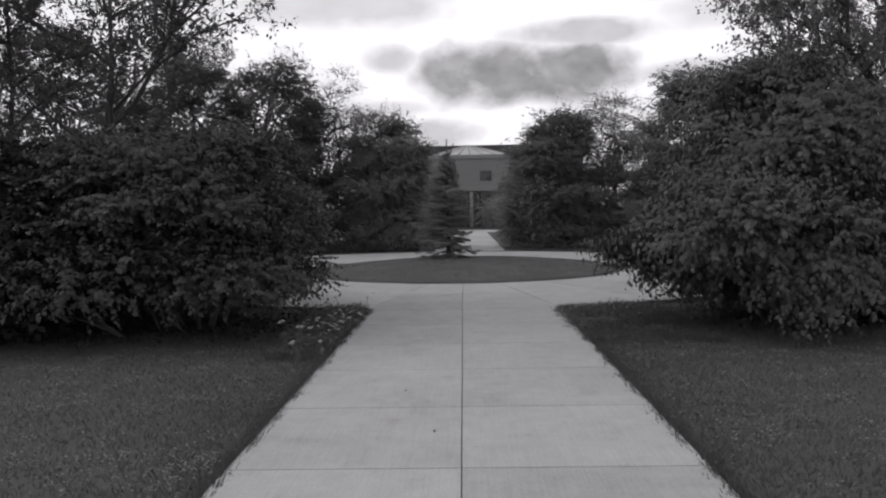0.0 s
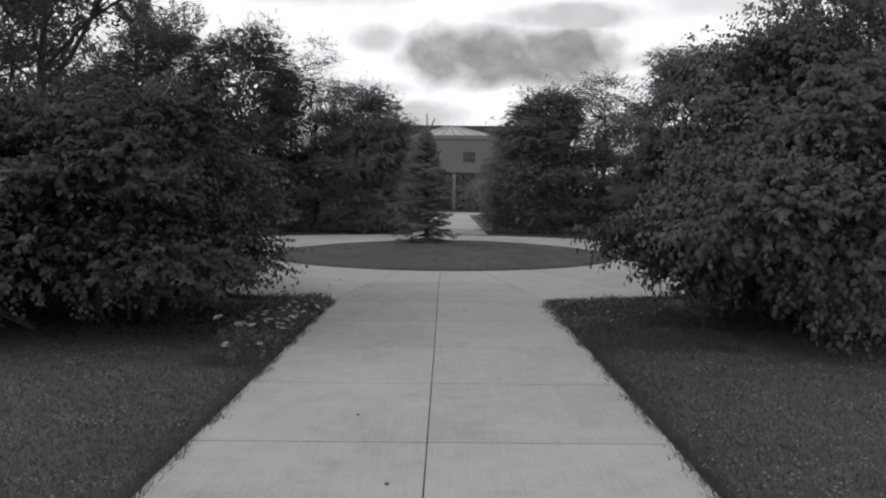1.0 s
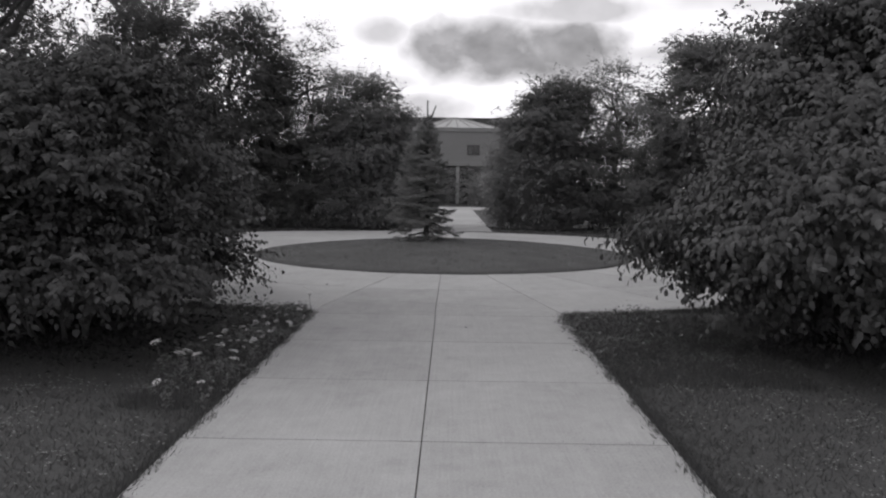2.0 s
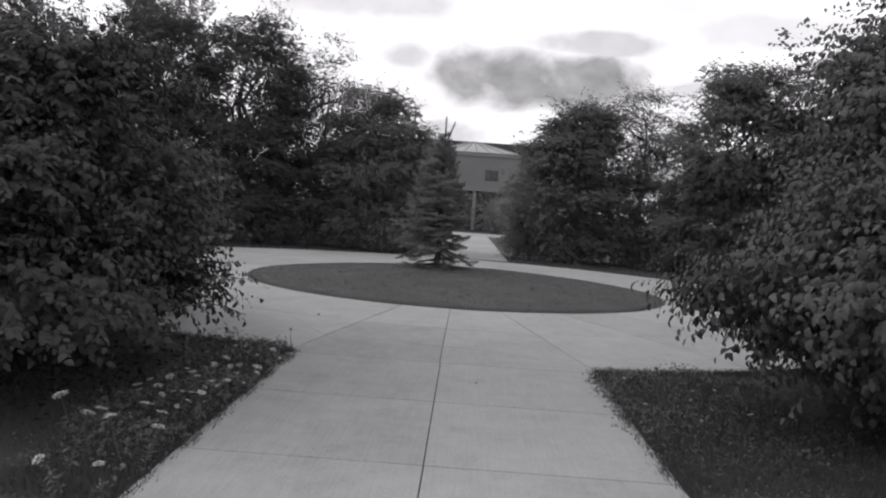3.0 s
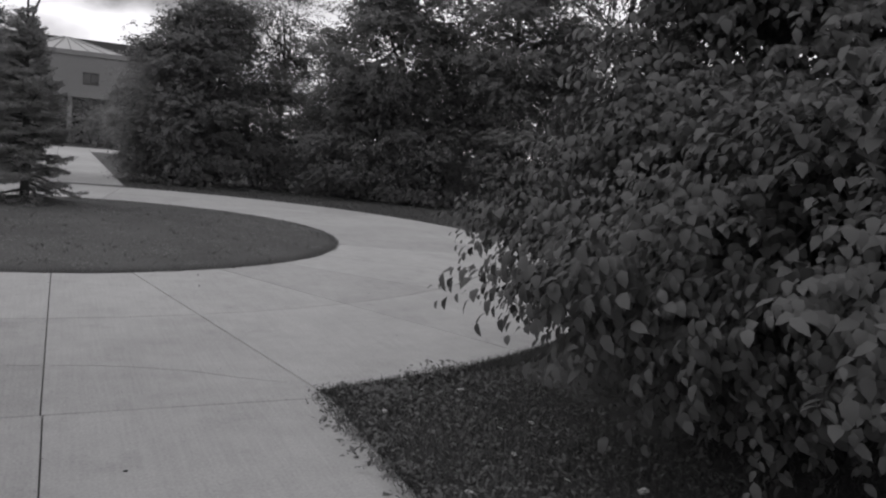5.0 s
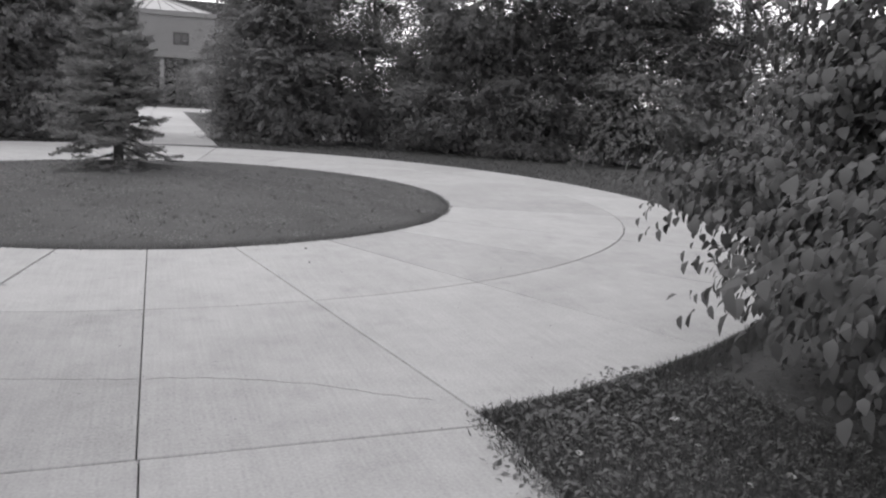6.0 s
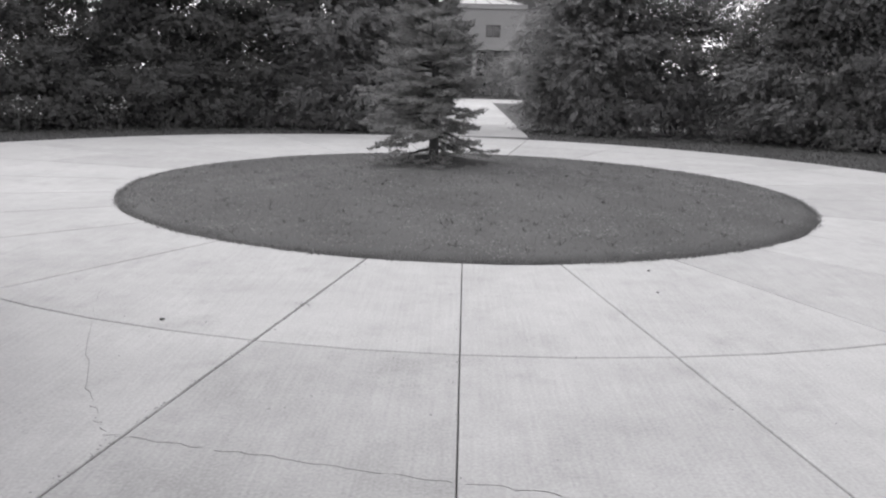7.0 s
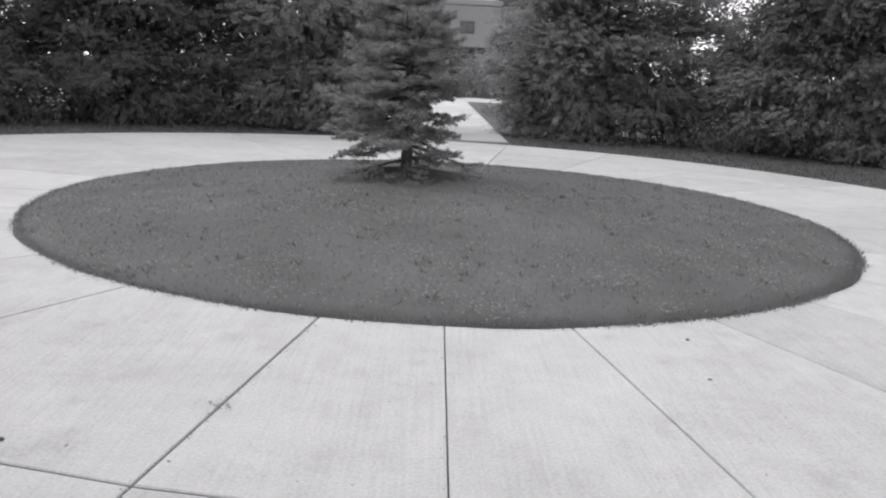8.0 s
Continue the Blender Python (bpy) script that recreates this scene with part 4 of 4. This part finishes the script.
def weed_patch(name, label, seed, n, area, L, hmax, mat=WEED, outside_ring=True):
    """Low leafy weeds over a stretch of ground: (x0, x1, y0, y1)."""
    rng = np.random.default_rng(seed)
    x, y = rng.uniform(area[0], area[1], n), rng.uniform(area[2], area[3], n)
    if outside_ring:
        ok = np.hypot(x - OX, y - OY) > R_RING + 0.02
        x, y = x[ok], y[ok]
    fade = rng.random(len(x)) < np.clip((y - area[2]) / (0.45 * (area[3] - area[2])), 0.03, 1)
    x, y = x[fade], y[fade]
    n = len(x)
    lump = 0.55 + 0.45 * np.sin(x * 5.3 + 1) * np.sin(y * 4.1)
    P = np.column_stack([x, y, rng.random(n) ** 1.5 * hmax * lump - 0.02])
    a = rng.uniform(0, 6.28, n)
    D = np.column_stack([np.cos(a), np.sin(a), rng.uniform(-0.1, 1.1, n)])
    N = rng.normal(size=(n, 3)) * 0.4 + np.array([0, 0, 1.0])
    ln = L * rng.uniform(0.4, 1.3, n)
    V, T = leaf_arrays(P, D, N, ln, ln * rng.uniform(0.25, 0.55, n), simple=True)
    return tagged(new(name, mesh_np(name, V, T, mat)), label, "weeds", kind="stuff")


weed_patch("verge_weeds", "tangled low weeds between shrub and path", 101, 12000, (-2.25, -1.54, 8.2, 12.3), 0.045, 0.2)
weed_patch("verge_weeds", "low weeds and grass at the path corner", 102, 12000, (1.46, 3.2, 9.0, 12.7), 0.035, 0.12)
weed_patch("edge_weeds", "weeds creeping over the path edge", 107, 500, (1.38, 1.66, 9.6, 11.9), 0.045, 0.13)
weed_patch("edge_weeds", "weeds creeping over the path edge", 108, 600, (-1.7, -1.46, 8.0, 12.0), 0.04, 0.1)
weed_patch("edge_weeds", "tall ragged weeds at the corner of path and ring", 121, 1500, (1.66, 2.7, 11.8, 12.6), 0.045, 0.14)
weed_patch("edge_weeds", "tall ragged weeds at the corner of path and ring", 122, 1500, (-2.6, -1.68, 11.6, 12.6), 0.05, 0.2)
# left patch uses LEAF_SHADE: the shrub's shade is put into its colour
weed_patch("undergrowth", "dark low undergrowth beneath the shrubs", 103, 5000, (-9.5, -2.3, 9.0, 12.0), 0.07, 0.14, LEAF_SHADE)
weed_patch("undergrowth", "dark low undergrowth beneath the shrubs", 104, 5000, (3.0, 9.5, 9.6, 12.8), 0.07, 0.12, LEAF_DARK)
weed_patch("undergrowth", "leafy undergrowth before the far shrubs", 105, 5000, (-11.5, -1.9, 30.0, 32.6), 0.1, 0.3, LEAF_MID)
weed_patch("undergrowth", "rough weeds beside the far path", 118, 5000, (1.8, 4.6, 29.6, 46.0), 0.12, 0.3, LEAF_MID)
weed_patch("undergrowth", "rough weeds beside the far path", 119, 3000, (-4.0, -1.6, 30.0, 46.0), 0.12, 0.3, LEAF_MID)
weed_patch("undergrowth", "leafy undergrowth before the far shrubs", 106, 5000, (3.6, 12.5, 29.6, 32.6), 0.1, 0.35, LEAF_MID)


def flowering_clump(x, y, label, seed, n, spread, h, mat, petal=0.03):
    rng = np.random.default_rng(seed)
    ob = thing("flowering_plant", label, "plant", x, y, group="flowering plants by the far shrubs")
    P = np.column_stack([rng.normal(size=n * 6) * spread, rng.normal(size=n * 6) * spread * 0.5, rng.random(n * 6) * h * 0.9])
    V, T = leaf_arrays(P, rng.normal(size=(n * 6, 3)) + np.array([0, 0, 0.6]), rng.normal(size=(n * 6, 3)) + np.array([0, 0, 1]), rng.uniform(0.05, 0.12, n * 6), rng.uniform(0.02, 0.05, n * 6), simple=True)
    c = np.column_stack([rng.normal(size=n) * spread, rng.normal(size=n) * spread * 0.5, h * rng.uniform(0.55, 1.1, n)])
    SV, ST = tubes([((p[0] * 0.7, p[1] * 0.7, 0), p, 0.004, 0.003) for p in c], 3)
    tagged(part("leafage", mesh_np("leafage", np.concatenate([V, SV]), np.concatenate([T, ST + len(V)]), mat), ob), kind="stuff")
    P = np.repeat(c, 6, 0)
    a = np.tile(np.arange(6) * 1.047, n)
    V, T = leaf_arrays(P, np.column_stack([np.cos(a), np.sin(a), rng.normal(size=n * 6) * 0.5]), np.tile([0, 0, 1.0], (n * 6, 1)), np.full(n * 6, petal), np.full(n * 6, petal * 0.6), simple=True)
    tagged(part("blossom", mesh_np("blossom", V, T, PETAL), ob, "small white flowers"), kind="stuff")


flowering_clump(-3.1, 31.0, "tall weedy clump with small white flowers", 111, 60, 0.4, 0.85, LEAF_PALE, 0.036)
flowering_clump(-4.1, 30.7, "tall weedy clump with small white flowers", 112, 50, 0.4, 0.75, LEAF_PALE, 0.036)
flowering_clump(-2.3, 31.1, "tall weedy clump with small white flowers", 120, 40, 0.22, 0.75, LEAF_PALE, 0.036)
flowering_clump(-8.1, 28.5, "low pale plant with whitish flowers", 113, 22, 0.3, 0.7, LEAF_MID, 0.045)
flowering_clump(-9.6, 27.4, "low pale plant with whitish flowers", 114, 22, 0.3, 0.7, LEAF_MID, 0.045)
flowering_clump(6.5, 29.9, "thin pale weeds with few flowers", 115, 22, 0.4, 0.7, LEAF_PALE)
flowering_clump(8.5, 28.2, "thin pale weeds with few flowers", 116, 22, 0.3, 0.8, LEAF_PALE)
flowering_clump(10.0, 26.2, "thin pale weeds with few flowers", 117, 14, 0.3, 0.5, LEAF_PALE)

# ---- grass ----
rng = np.random.default_rng(200)


def grass(name, label, xy, z, h, w, lean=0.5, push=None, mat=GRASS):
    V, T = blades(rng, xy, z, h, w, lean, push)
    tagged(new(name, mesh_np(name, V, T, mat)), label, "grass", kind="stuff")


n = 90000
a, r = rng.uniform(0, 6.283, n), R_ISLE * np.sqrt(rng.random(n))
xy = np.column_stack([CX + r * np.cos(a), CY + r * np.sin(a)])
xy = xy[np.hypot(xy[:, 0] - SX, xy[:, 1] - SY) > 0.35 + 0.5 * rng.random(n)]
grass("island_grass", "short mown grass of the round island", xy, isle_height(xy[:, 0], xy[:, 1]) - 0.008, 0.034, 0.005, 1.2, None, MOWN)
# taller tufts and lumps among the mown grass
tc = 380
a, r = rng.uniform(0, 6.283, tc), R_ISLE * np.sqrt(rng.random(tc)) * 0.995
c = np.column_stack([CX + r * np.cos(a), CY + r * np.sin(a)])
xy = np.repeat(c, 9, 0) + rng.normal(size=(tc * 9, 2)) * 0.022
xy = xy[np.hypot(xy[:, 0] - CX, xy[:, 1] - CY) < R_ISLE]
grass("grass_tufts", "taller tufts in the island grass", xy, isle_height(xy[:, 0], xy[:, 1]) - 0.01, 0.055, 0.006, 0.9)
tc = 600
a = rng.uniform(0, 6.283, tc)
c = np.column_stack([CX + (R_ISLE - 0.03) * np.cos(a), CY + (R_ISLE - 0.03) * np.sin(a)])
xy = np.repeat(c, 8, 0) + rng.normal(size=(tc * 8, 2)) * 0.025
grass("grass_tufts", "ragged tufts on the island rim", xy, np.full(len(xy), -0.005), 0.055, 0.005, 0.8, None, MOWN)
n = 16000
a = rng.uniform(0, 6.283, n)
r = R_ISLE + rng.normal(size=n) * 0.025 - 0.025 + 0.015 * np.sin(23 * a) * np.sin(9 * a)
xy = np.column_stack([CX + r * np.cos(a), CY + r * np.sin(a)])
grass("edge_grass", "ragged grass fringe round the island edge", xy, np.full(n, -0.005), 0.036, 0.005, 0.8, np.column_stack([np.cos(a), np.sin(a)]) * 0.25, MOWN)
for x0, x1, sgn, lab in ((-10.5, WEST, 1, "mown lawn with clover beside the path"), (EAST, 11.0, -1, "mown lawn beside the path")):
    n = 76000
    u = rng.random(n) ** 1.7
    xs = x1 - (x1 - x0) * u if sgn > 0 else x0 + (x1 - x0) * u
    ys = 1.2 + 10.0 * rng.random(n) ** 1.1
    ok = rng.random(n) < np.clip((1 - u) * 2.5, 0, 1) * np.clip((ys - 1.2) / 2.6, 0, 1)   # thins out away from the path
    grass("lawn_grass", lab, np.column_stack([xs, ys])[ok], np.full(ok.sum(), -0.03), 0.05, 0.0048, 0.8)
    m = 7000
    ex = (x1 if sgn > 0 else x0) + sgn * (rng.normal(size=m) * 0.035 - 0.02)
    ey = rng.uniform(2.0, 12.3, m)
    ex += sgn * 0.03 * np.sin(ey * 7.0) * np.sin(ey * 2.3)
    grass("edge_grass", "grass growing over the path edge", np.column_stack([ex, ey]), np.full(m, -0.02), 0.06, 0.005, 0.4, np.array([sgn * 0.45, 0.0]))
n = 40000
a = rng.uniform(-0.35, 3.5, n)
r = R_FAR + 0.02 + 3.6 * rng.random(n) ** 1.1
xy = np.column_stack([FX + r * np.cos(a), FY + r * np.sin(a)])
xy = xy[~((xy[:, 0] > -1.5) & (xy[:, 0] < 1.65))]
grass("verge_grass", "mown grass strip round the ring", xy, np.full(len(xy), -0.03), 0.06, 0.008, 0.6)
n = 7000
a = np.where(rng.random(n) < 0.5, -1.5708 + rng.uniform(0.2, 0.62, n), -1.5708 - rng.uniform(0.2, 0.62, n))
r = R_RING + 0.03 + np.abs(rng.normal(size=n)) * 0.09
xy = np.column_stack([OX + r * np.cos(a), OY + r * np.sin(a)])
for vx0, vx1, vy0, vh, vn in ((-2.2, -1.54, 8.2, 0.13, 6000), (1.56, 3.2, 9.0, 0.09, 11000)):
    gx, gy = rng.uniform(vx0, vx1, vn), rng.uniform(vy0, 12.5, vn)
    ok = np.hypot(gx - OX, gy - OY) > R_RING + 0.02
    grass("verge_grass", "long grass among the verge weeds", np.column_stack([gx, gy])[ok], np.full(ok.sum(), -0.03), vh, 0.0045, 0.45)
grass("edge_grass", "ragged weedy grass where path meets ring", xy, np.full(n, -0.02), 0.075, 0.0045, 0.5)


def clover(name, label, seed, n, region):
    """Small round leaves lying in the lawn."""
    rg = np.random.default_rng(seed)
    c = region(rg, max(12, n // 14))
    pick = rg.integers(0, len(c), n)
    xy = c[pick] + rg.normal(size=(n, 2)) * 0.09
    z = np.where(np.hypot(xy[:, 0] - CX, xy[:, 1] - CY) < R_ISLE, isle_height(xy[:, 0], xy[:, 1]) + 0.034, 0.0) + rg.random(n) * 0.012
    a = rg.uniform(0, 6.28, n)
    V, T = leaf_arrays(np.column_stack([xy, z]), np.column_stack([np.cos(a), np.sin(a), np.full(n, 0.1)]), rg.normal(size=(n, 3)) * 0.3 + np.array([0, 0, 1.0]), rg.uniform(0.012, 0.028, n), rg.uniform(0.012, 0.022, n), simple=True)
    tagged(new(name, mesh_np(name, V, T, CLOVER)), label, "clover", kind="stuff")


def on_island(rg, k):
    a, r = rg.uniform(-3.14, 0.0, k), (R_ISLE - 0.1) * np.sqrt(rg.random(k))
    return np.column_stack([CX + r * np.cos(a), CY + r * np.sin(a)])


clover("clover", "small pale clover leaves in the island grass", 210, 7500, on_island)
clover("clover", "small pale clover leaves in the lawn", 211, 4500, lambda rg, k: np.column_stack([rg.uniform(-5.5, -1.6, k), rg.uniform(3.0, 9.0, k)]))
clover("clover", "small pale clover leaves in the lawn", 212, 4500, lambda rg, k: np.column_stack([rg.uniform(1.65, 5.5, k), rg.uniform(3.0, 9.0, k)]))

# ---- pebbles and dry leaves on the concrete ----
for i, (px, py, s) in enumerate([(-1.74, 14.93, 0.014), (1.37, 15.87, 0.008), (0.35, 11.4, 0.008), (-0.5, 6.6, 0.009), (-0.2, 5.3, 0.012), (1.45, 16.49, 0.011)]):
    bm = bmesh.new()
    bmesh.ops.create_icosphere(bm, subdivisions=1, radius=s)
    for v in bm.verts:
        v.co = Vector((v.co.x * (1.3 + 0.2 * math.sin(i + v.co.y * 90)), v.co.y, v.co.z * 0.6))
    ob = tagged(new("pebble", bm_mesh("pebble", bm, STONE)), "small dark pebble lying on the concrete", "pebble", "pebbles on the concrete")
    ob.location = (px, py, s * 0.55)

# ---- pavement: slabs with open joints ----
pavement = tagged(new("pavement", boxes("pavement", JOINT, (-1.5, 1.52, -14, 12.6, -0.06, -0.022), (-1.4, 1.6, 28.6, 51, -0.06, -0.024))), "broomed grey concrete path and ring in jointed slabs", "pavement", kind="structure")
bm = bmesh.new()
bmesh.ops.create_circle(bm, cap_ends=True, segments=64, radius=R_RING - 0.03, matrix=Matrix.Translation((OX, OY, -0.018)))
bmesh.ops.create_circle(bm, cap_ends=True, segments=64, radius=R_FAR - 0.9, matrix=Matrix.Translation((FX + 0.45, FY + 0.45, -0.02)))
part("bedding", bm_mesh("bedding", bm, JOINT), pavement, "dark dirt bed under the slabs")


def slab(pts):
    part("slab", bm_mesh("slab", prism(pts, -0.09, 0.0, 0.003), CONCRETE), pavement)


G, H = 0.0035, 0.0075
ys = [-13.6, -12.1, -10.6, -9.1, -7.6, -6.1, -4.55, -3.05, -1.52, 0.0, 1.5, 3.0, 4.5, 6.02, 7.53, 9.04, 10.62, 12.24]
for y0, y1 in zip(ys, ys[1:]):
    flare = 0.1 if y1 > 12 else 0.0
    slab([(WEST, y0 + H), (-G, y0 + H), (-G, y1 - H), (WEST - flare, y1 - H)])
    slab([(G, y0 + H), (EAST, y0 + H), (EAST + flare * 0.5, y1 - H), (G, y1 - H)])
# spokes: degrees from the near side at the island and at the outer edge
spokes = [(-180, -180), (-170, -170), (-151, -151), (-133, -133), (-117, -117), (-104, -104), (-89, -89), (-74, -74), (-60, -60), (-46, -46), (-29.6, -30.4), (-10.05, -11.35), (-0.41, -0.21),
          (10.3, 10.4), (24.2, 24.0), (38, 38), (51.7, 51.8), (70, 70), (88, 88), (104, 104), (120, 120), (137, 137), (154, 154), (169.6, 169.6), (180, 180)]


def polar(r, deg):
    a = radians(deg)
    return CX + r * math.sin(a), CY - r * math.cos(a)


def reach(deg, cx, cy, radius):
    """How far a circle lies from the island's middle in one direction."""
    a = radians(deg)
    dx, dy, ex, ey = math.sin(a), -math.cos(a), CX - cx, CY - cy
    b = dx * ex + dy * ey
    return -b + math.sqrt(b * b - ex * ex - ey * ey + radius ** 2)


def far_share(deg):
    """0 on the near side of the ring, 1 on the far side."""
    f = min(1.0, max(0.0, (abs(deg) - 45.0) / 45.0))
    return f * f * (3 - 2 * f)


def outer_reach(deg):
    w = far_share(deg)
    return reach(deg, OX, OY, R_RING) * (1 - w) + reach(deg, FX, FY, R_FAR) * w


def mid_reach(deg):
    w = far_share(deg)
    return reach(deg, MX, MY, R_MID) * (1 - w) + 6.5 * w


for (i0, o0), (i1, o1) in zip(spokes, spokes[1:]):
    k = max(2, int((i1 - i0) / 4))
    before_path = i0 > -12 and i1 < 11

    def edge_at(f, r=None, shift=0.0):
        """A point between the two spokes: at radius r, on the middle joint or on the outer edge."""
        w = (6.2 - R_ISLE) / (8.2 - R_ISLE)
        deg = (i0 + (o0 - i0) * w) * (1 - f) + (i1 + (o1 - i1) * w) * f
        if r == "mid":
            r = mid_reach(deg) + shift
        elif r is None:
            r = (CY - 12.245) / math.cos(radians(deg)) if before_path else outer_reach(deg)
        px, py = polar(r, deg)
        gapw = (0.003 if i0 == -0.41 else 0.0068) if f == 0 else ((-0.003 if i1 == -0.41 else -0.0068) if f == 1 else 0.0)
        return px + math.cos(radians(deg)) * gapw, py + math.sin(radians(deg)) * gapw

    steps = [i / k for i in range(k + 1)]
    for ra, rb in ((R_ISLE - 0.03, "mid"), ("mid", None)):
        pts = [edge_at(f, ra, 0.006) for f in steps[::-1]] + [edge_at(f, rb, -0.006) for f in steps]
        part("slab", bm_mesh("slab", prism(pts, -0.09, 0.0, 0.005), CONCRETE), pavement)
# far path and the walk before the building
fy = 29.62
while fy < 50:
    slab([(-1.44, fy), (0.07, fy), (0.07, fy + 1.5), (-1.44, fy + 1.5)])
    slab([(0.08, fy), (1.6, fy), (1.6, fy + 1.5), (0.08, fy + 1.5)])
    fy += 1.51
for k in range(14):
    slab([(-10.5 + 1.52 * k, 52.6), (-9.0 + 1.52 * k, 52.6), (-9.0 + 1.52 * k, 58.5), (-10.5 + 1.52 * k, 58.5)])
slab([(-1.44, fy), (1.6, fy), (1.6, 52.59), (-1.44, 52.59)])

# hairline crack across the slabs where path meets ring
rc = random.Random(4)


def crack(points, width):
    pts, vs = [], []
    for (ax, ay), (bx, by) in zip(points, points[1:]):
        for i in range(7):
            f = i / 7
            pts.append((ax + (bx - ax) * f + rc.uniform(-0.012, 0.012), ay + (by - ay) * f + rc.uniform(-0.014, 0.014)))
    V, T = [], []
    for i, (px, py) in enumerate(pts):
        w = width * rc.uniform(0.5, 1.2)
        V += [(px, py - w, 0.001), (px, py + w, 0.001), (px + w * 0.6, py, 0.0022)]
    for i in range(len(pts) - 1):
        if rc.random() < 0.08:
            continue
        o = i * 3
        T += [(o, o + 3, o + 1), (o + 1, o + 3, o + 4), (o, o + 2, o + 3), (o + 1, o + 4, o + 2)]
    return mesh_np("crack", V, T, speckled("crack_dirt", 0.31, 8.0, 60.0, 0.1, 0.06))


part("crack", crack([(-1.42, 13.47), (-1.31, 13.44), (-0.95, 13.37), (-0.64, 13.31), (-0.32, 13.24), (-0.01, 13.18), (0.3, 13.13), (0.57, 13.06), (0.85, 12.93), (1.07, 12.78), (1.45, 12.55)], 0.0021), pavement, "thin wandering dirt-filled crack")
part("crack", crack([(-2.4, 15.6), (-2.2, 15.05), (-2.0, 14.53), (-1.7, 13.92), (-1.52, 13.6), (-1.42, 13.47)], 0.0021), pavement, "thin wandering dirt-filled crack")

# dry bits of leaf and dirt along the island edge and in the joints
rg = np.random.default_rng(300)
spots = []
aa = rg.uniform(-2.6, -0.5, 150)
spots.append(np.column_stack([CX + (R_ISLE + np.abs(rg.normal(size=150)) * 0.05) * np.cos(aa), CY + (R_ISLE + np.abs(rg.normal(size=150)) * 0.05) * np.sin(aa)]))
u = rg.random(110)
spots.append(np.column_stack([-0.74 - 0.86 * u, 16.5 - 4.2 * u]) + rg.normal(size=(110, 2)) * 0.012)
spots.append(np.array([-0.99, 15.33]) + rg.normal(size=(26, 2)) * 0.03)
spots.append(np.column_stack([rg.normal(size=60) * 0.012, rg.uniform(4, 16.2, 60)]))
spots.append(np.column_stack([rg.uniform(-1.45, 1.45, 60), np.array([6.02, 7.53, 9.04, 10.62, 12.24])[rg.integers(0, 5, 60)] + rg.normal(size=60) * 0.01]))
spots.append(np.column_stack([rg.uniform(-4, 4.5, 90), rg.uniform(12.4, 16.0, 90)]))
c = np.concatenate(spots)
c = c[np.hypot((c[:, 0] - CX), c[:, 1] - CY) > R_ISLE]
k = len(c)
a = rg.uniform(0, 6.28, k)
V, T = leaf_arrays(np.column_stack([c, np.full(k, 0.003)]), np.column_stack([np.cos(a), np.sin(a), np.full(k, 0.12)]), rg.normal(size=(k, 3)) * 0.25 + np.array([0, 0, 1.0]), rg.uniform(0.007, 0.022, k), rg.uniform(0.005, 0.011, k), simple=True)
tagged(new("leaf_litter", mesh_np("leaf_litter", V, T, speckled("dry_litter", 0.16, 6.0, 30.0, 0.3, 0.1))), "dry leaf bits and dirt on the concrete", "leaf litter", kind="stuff")
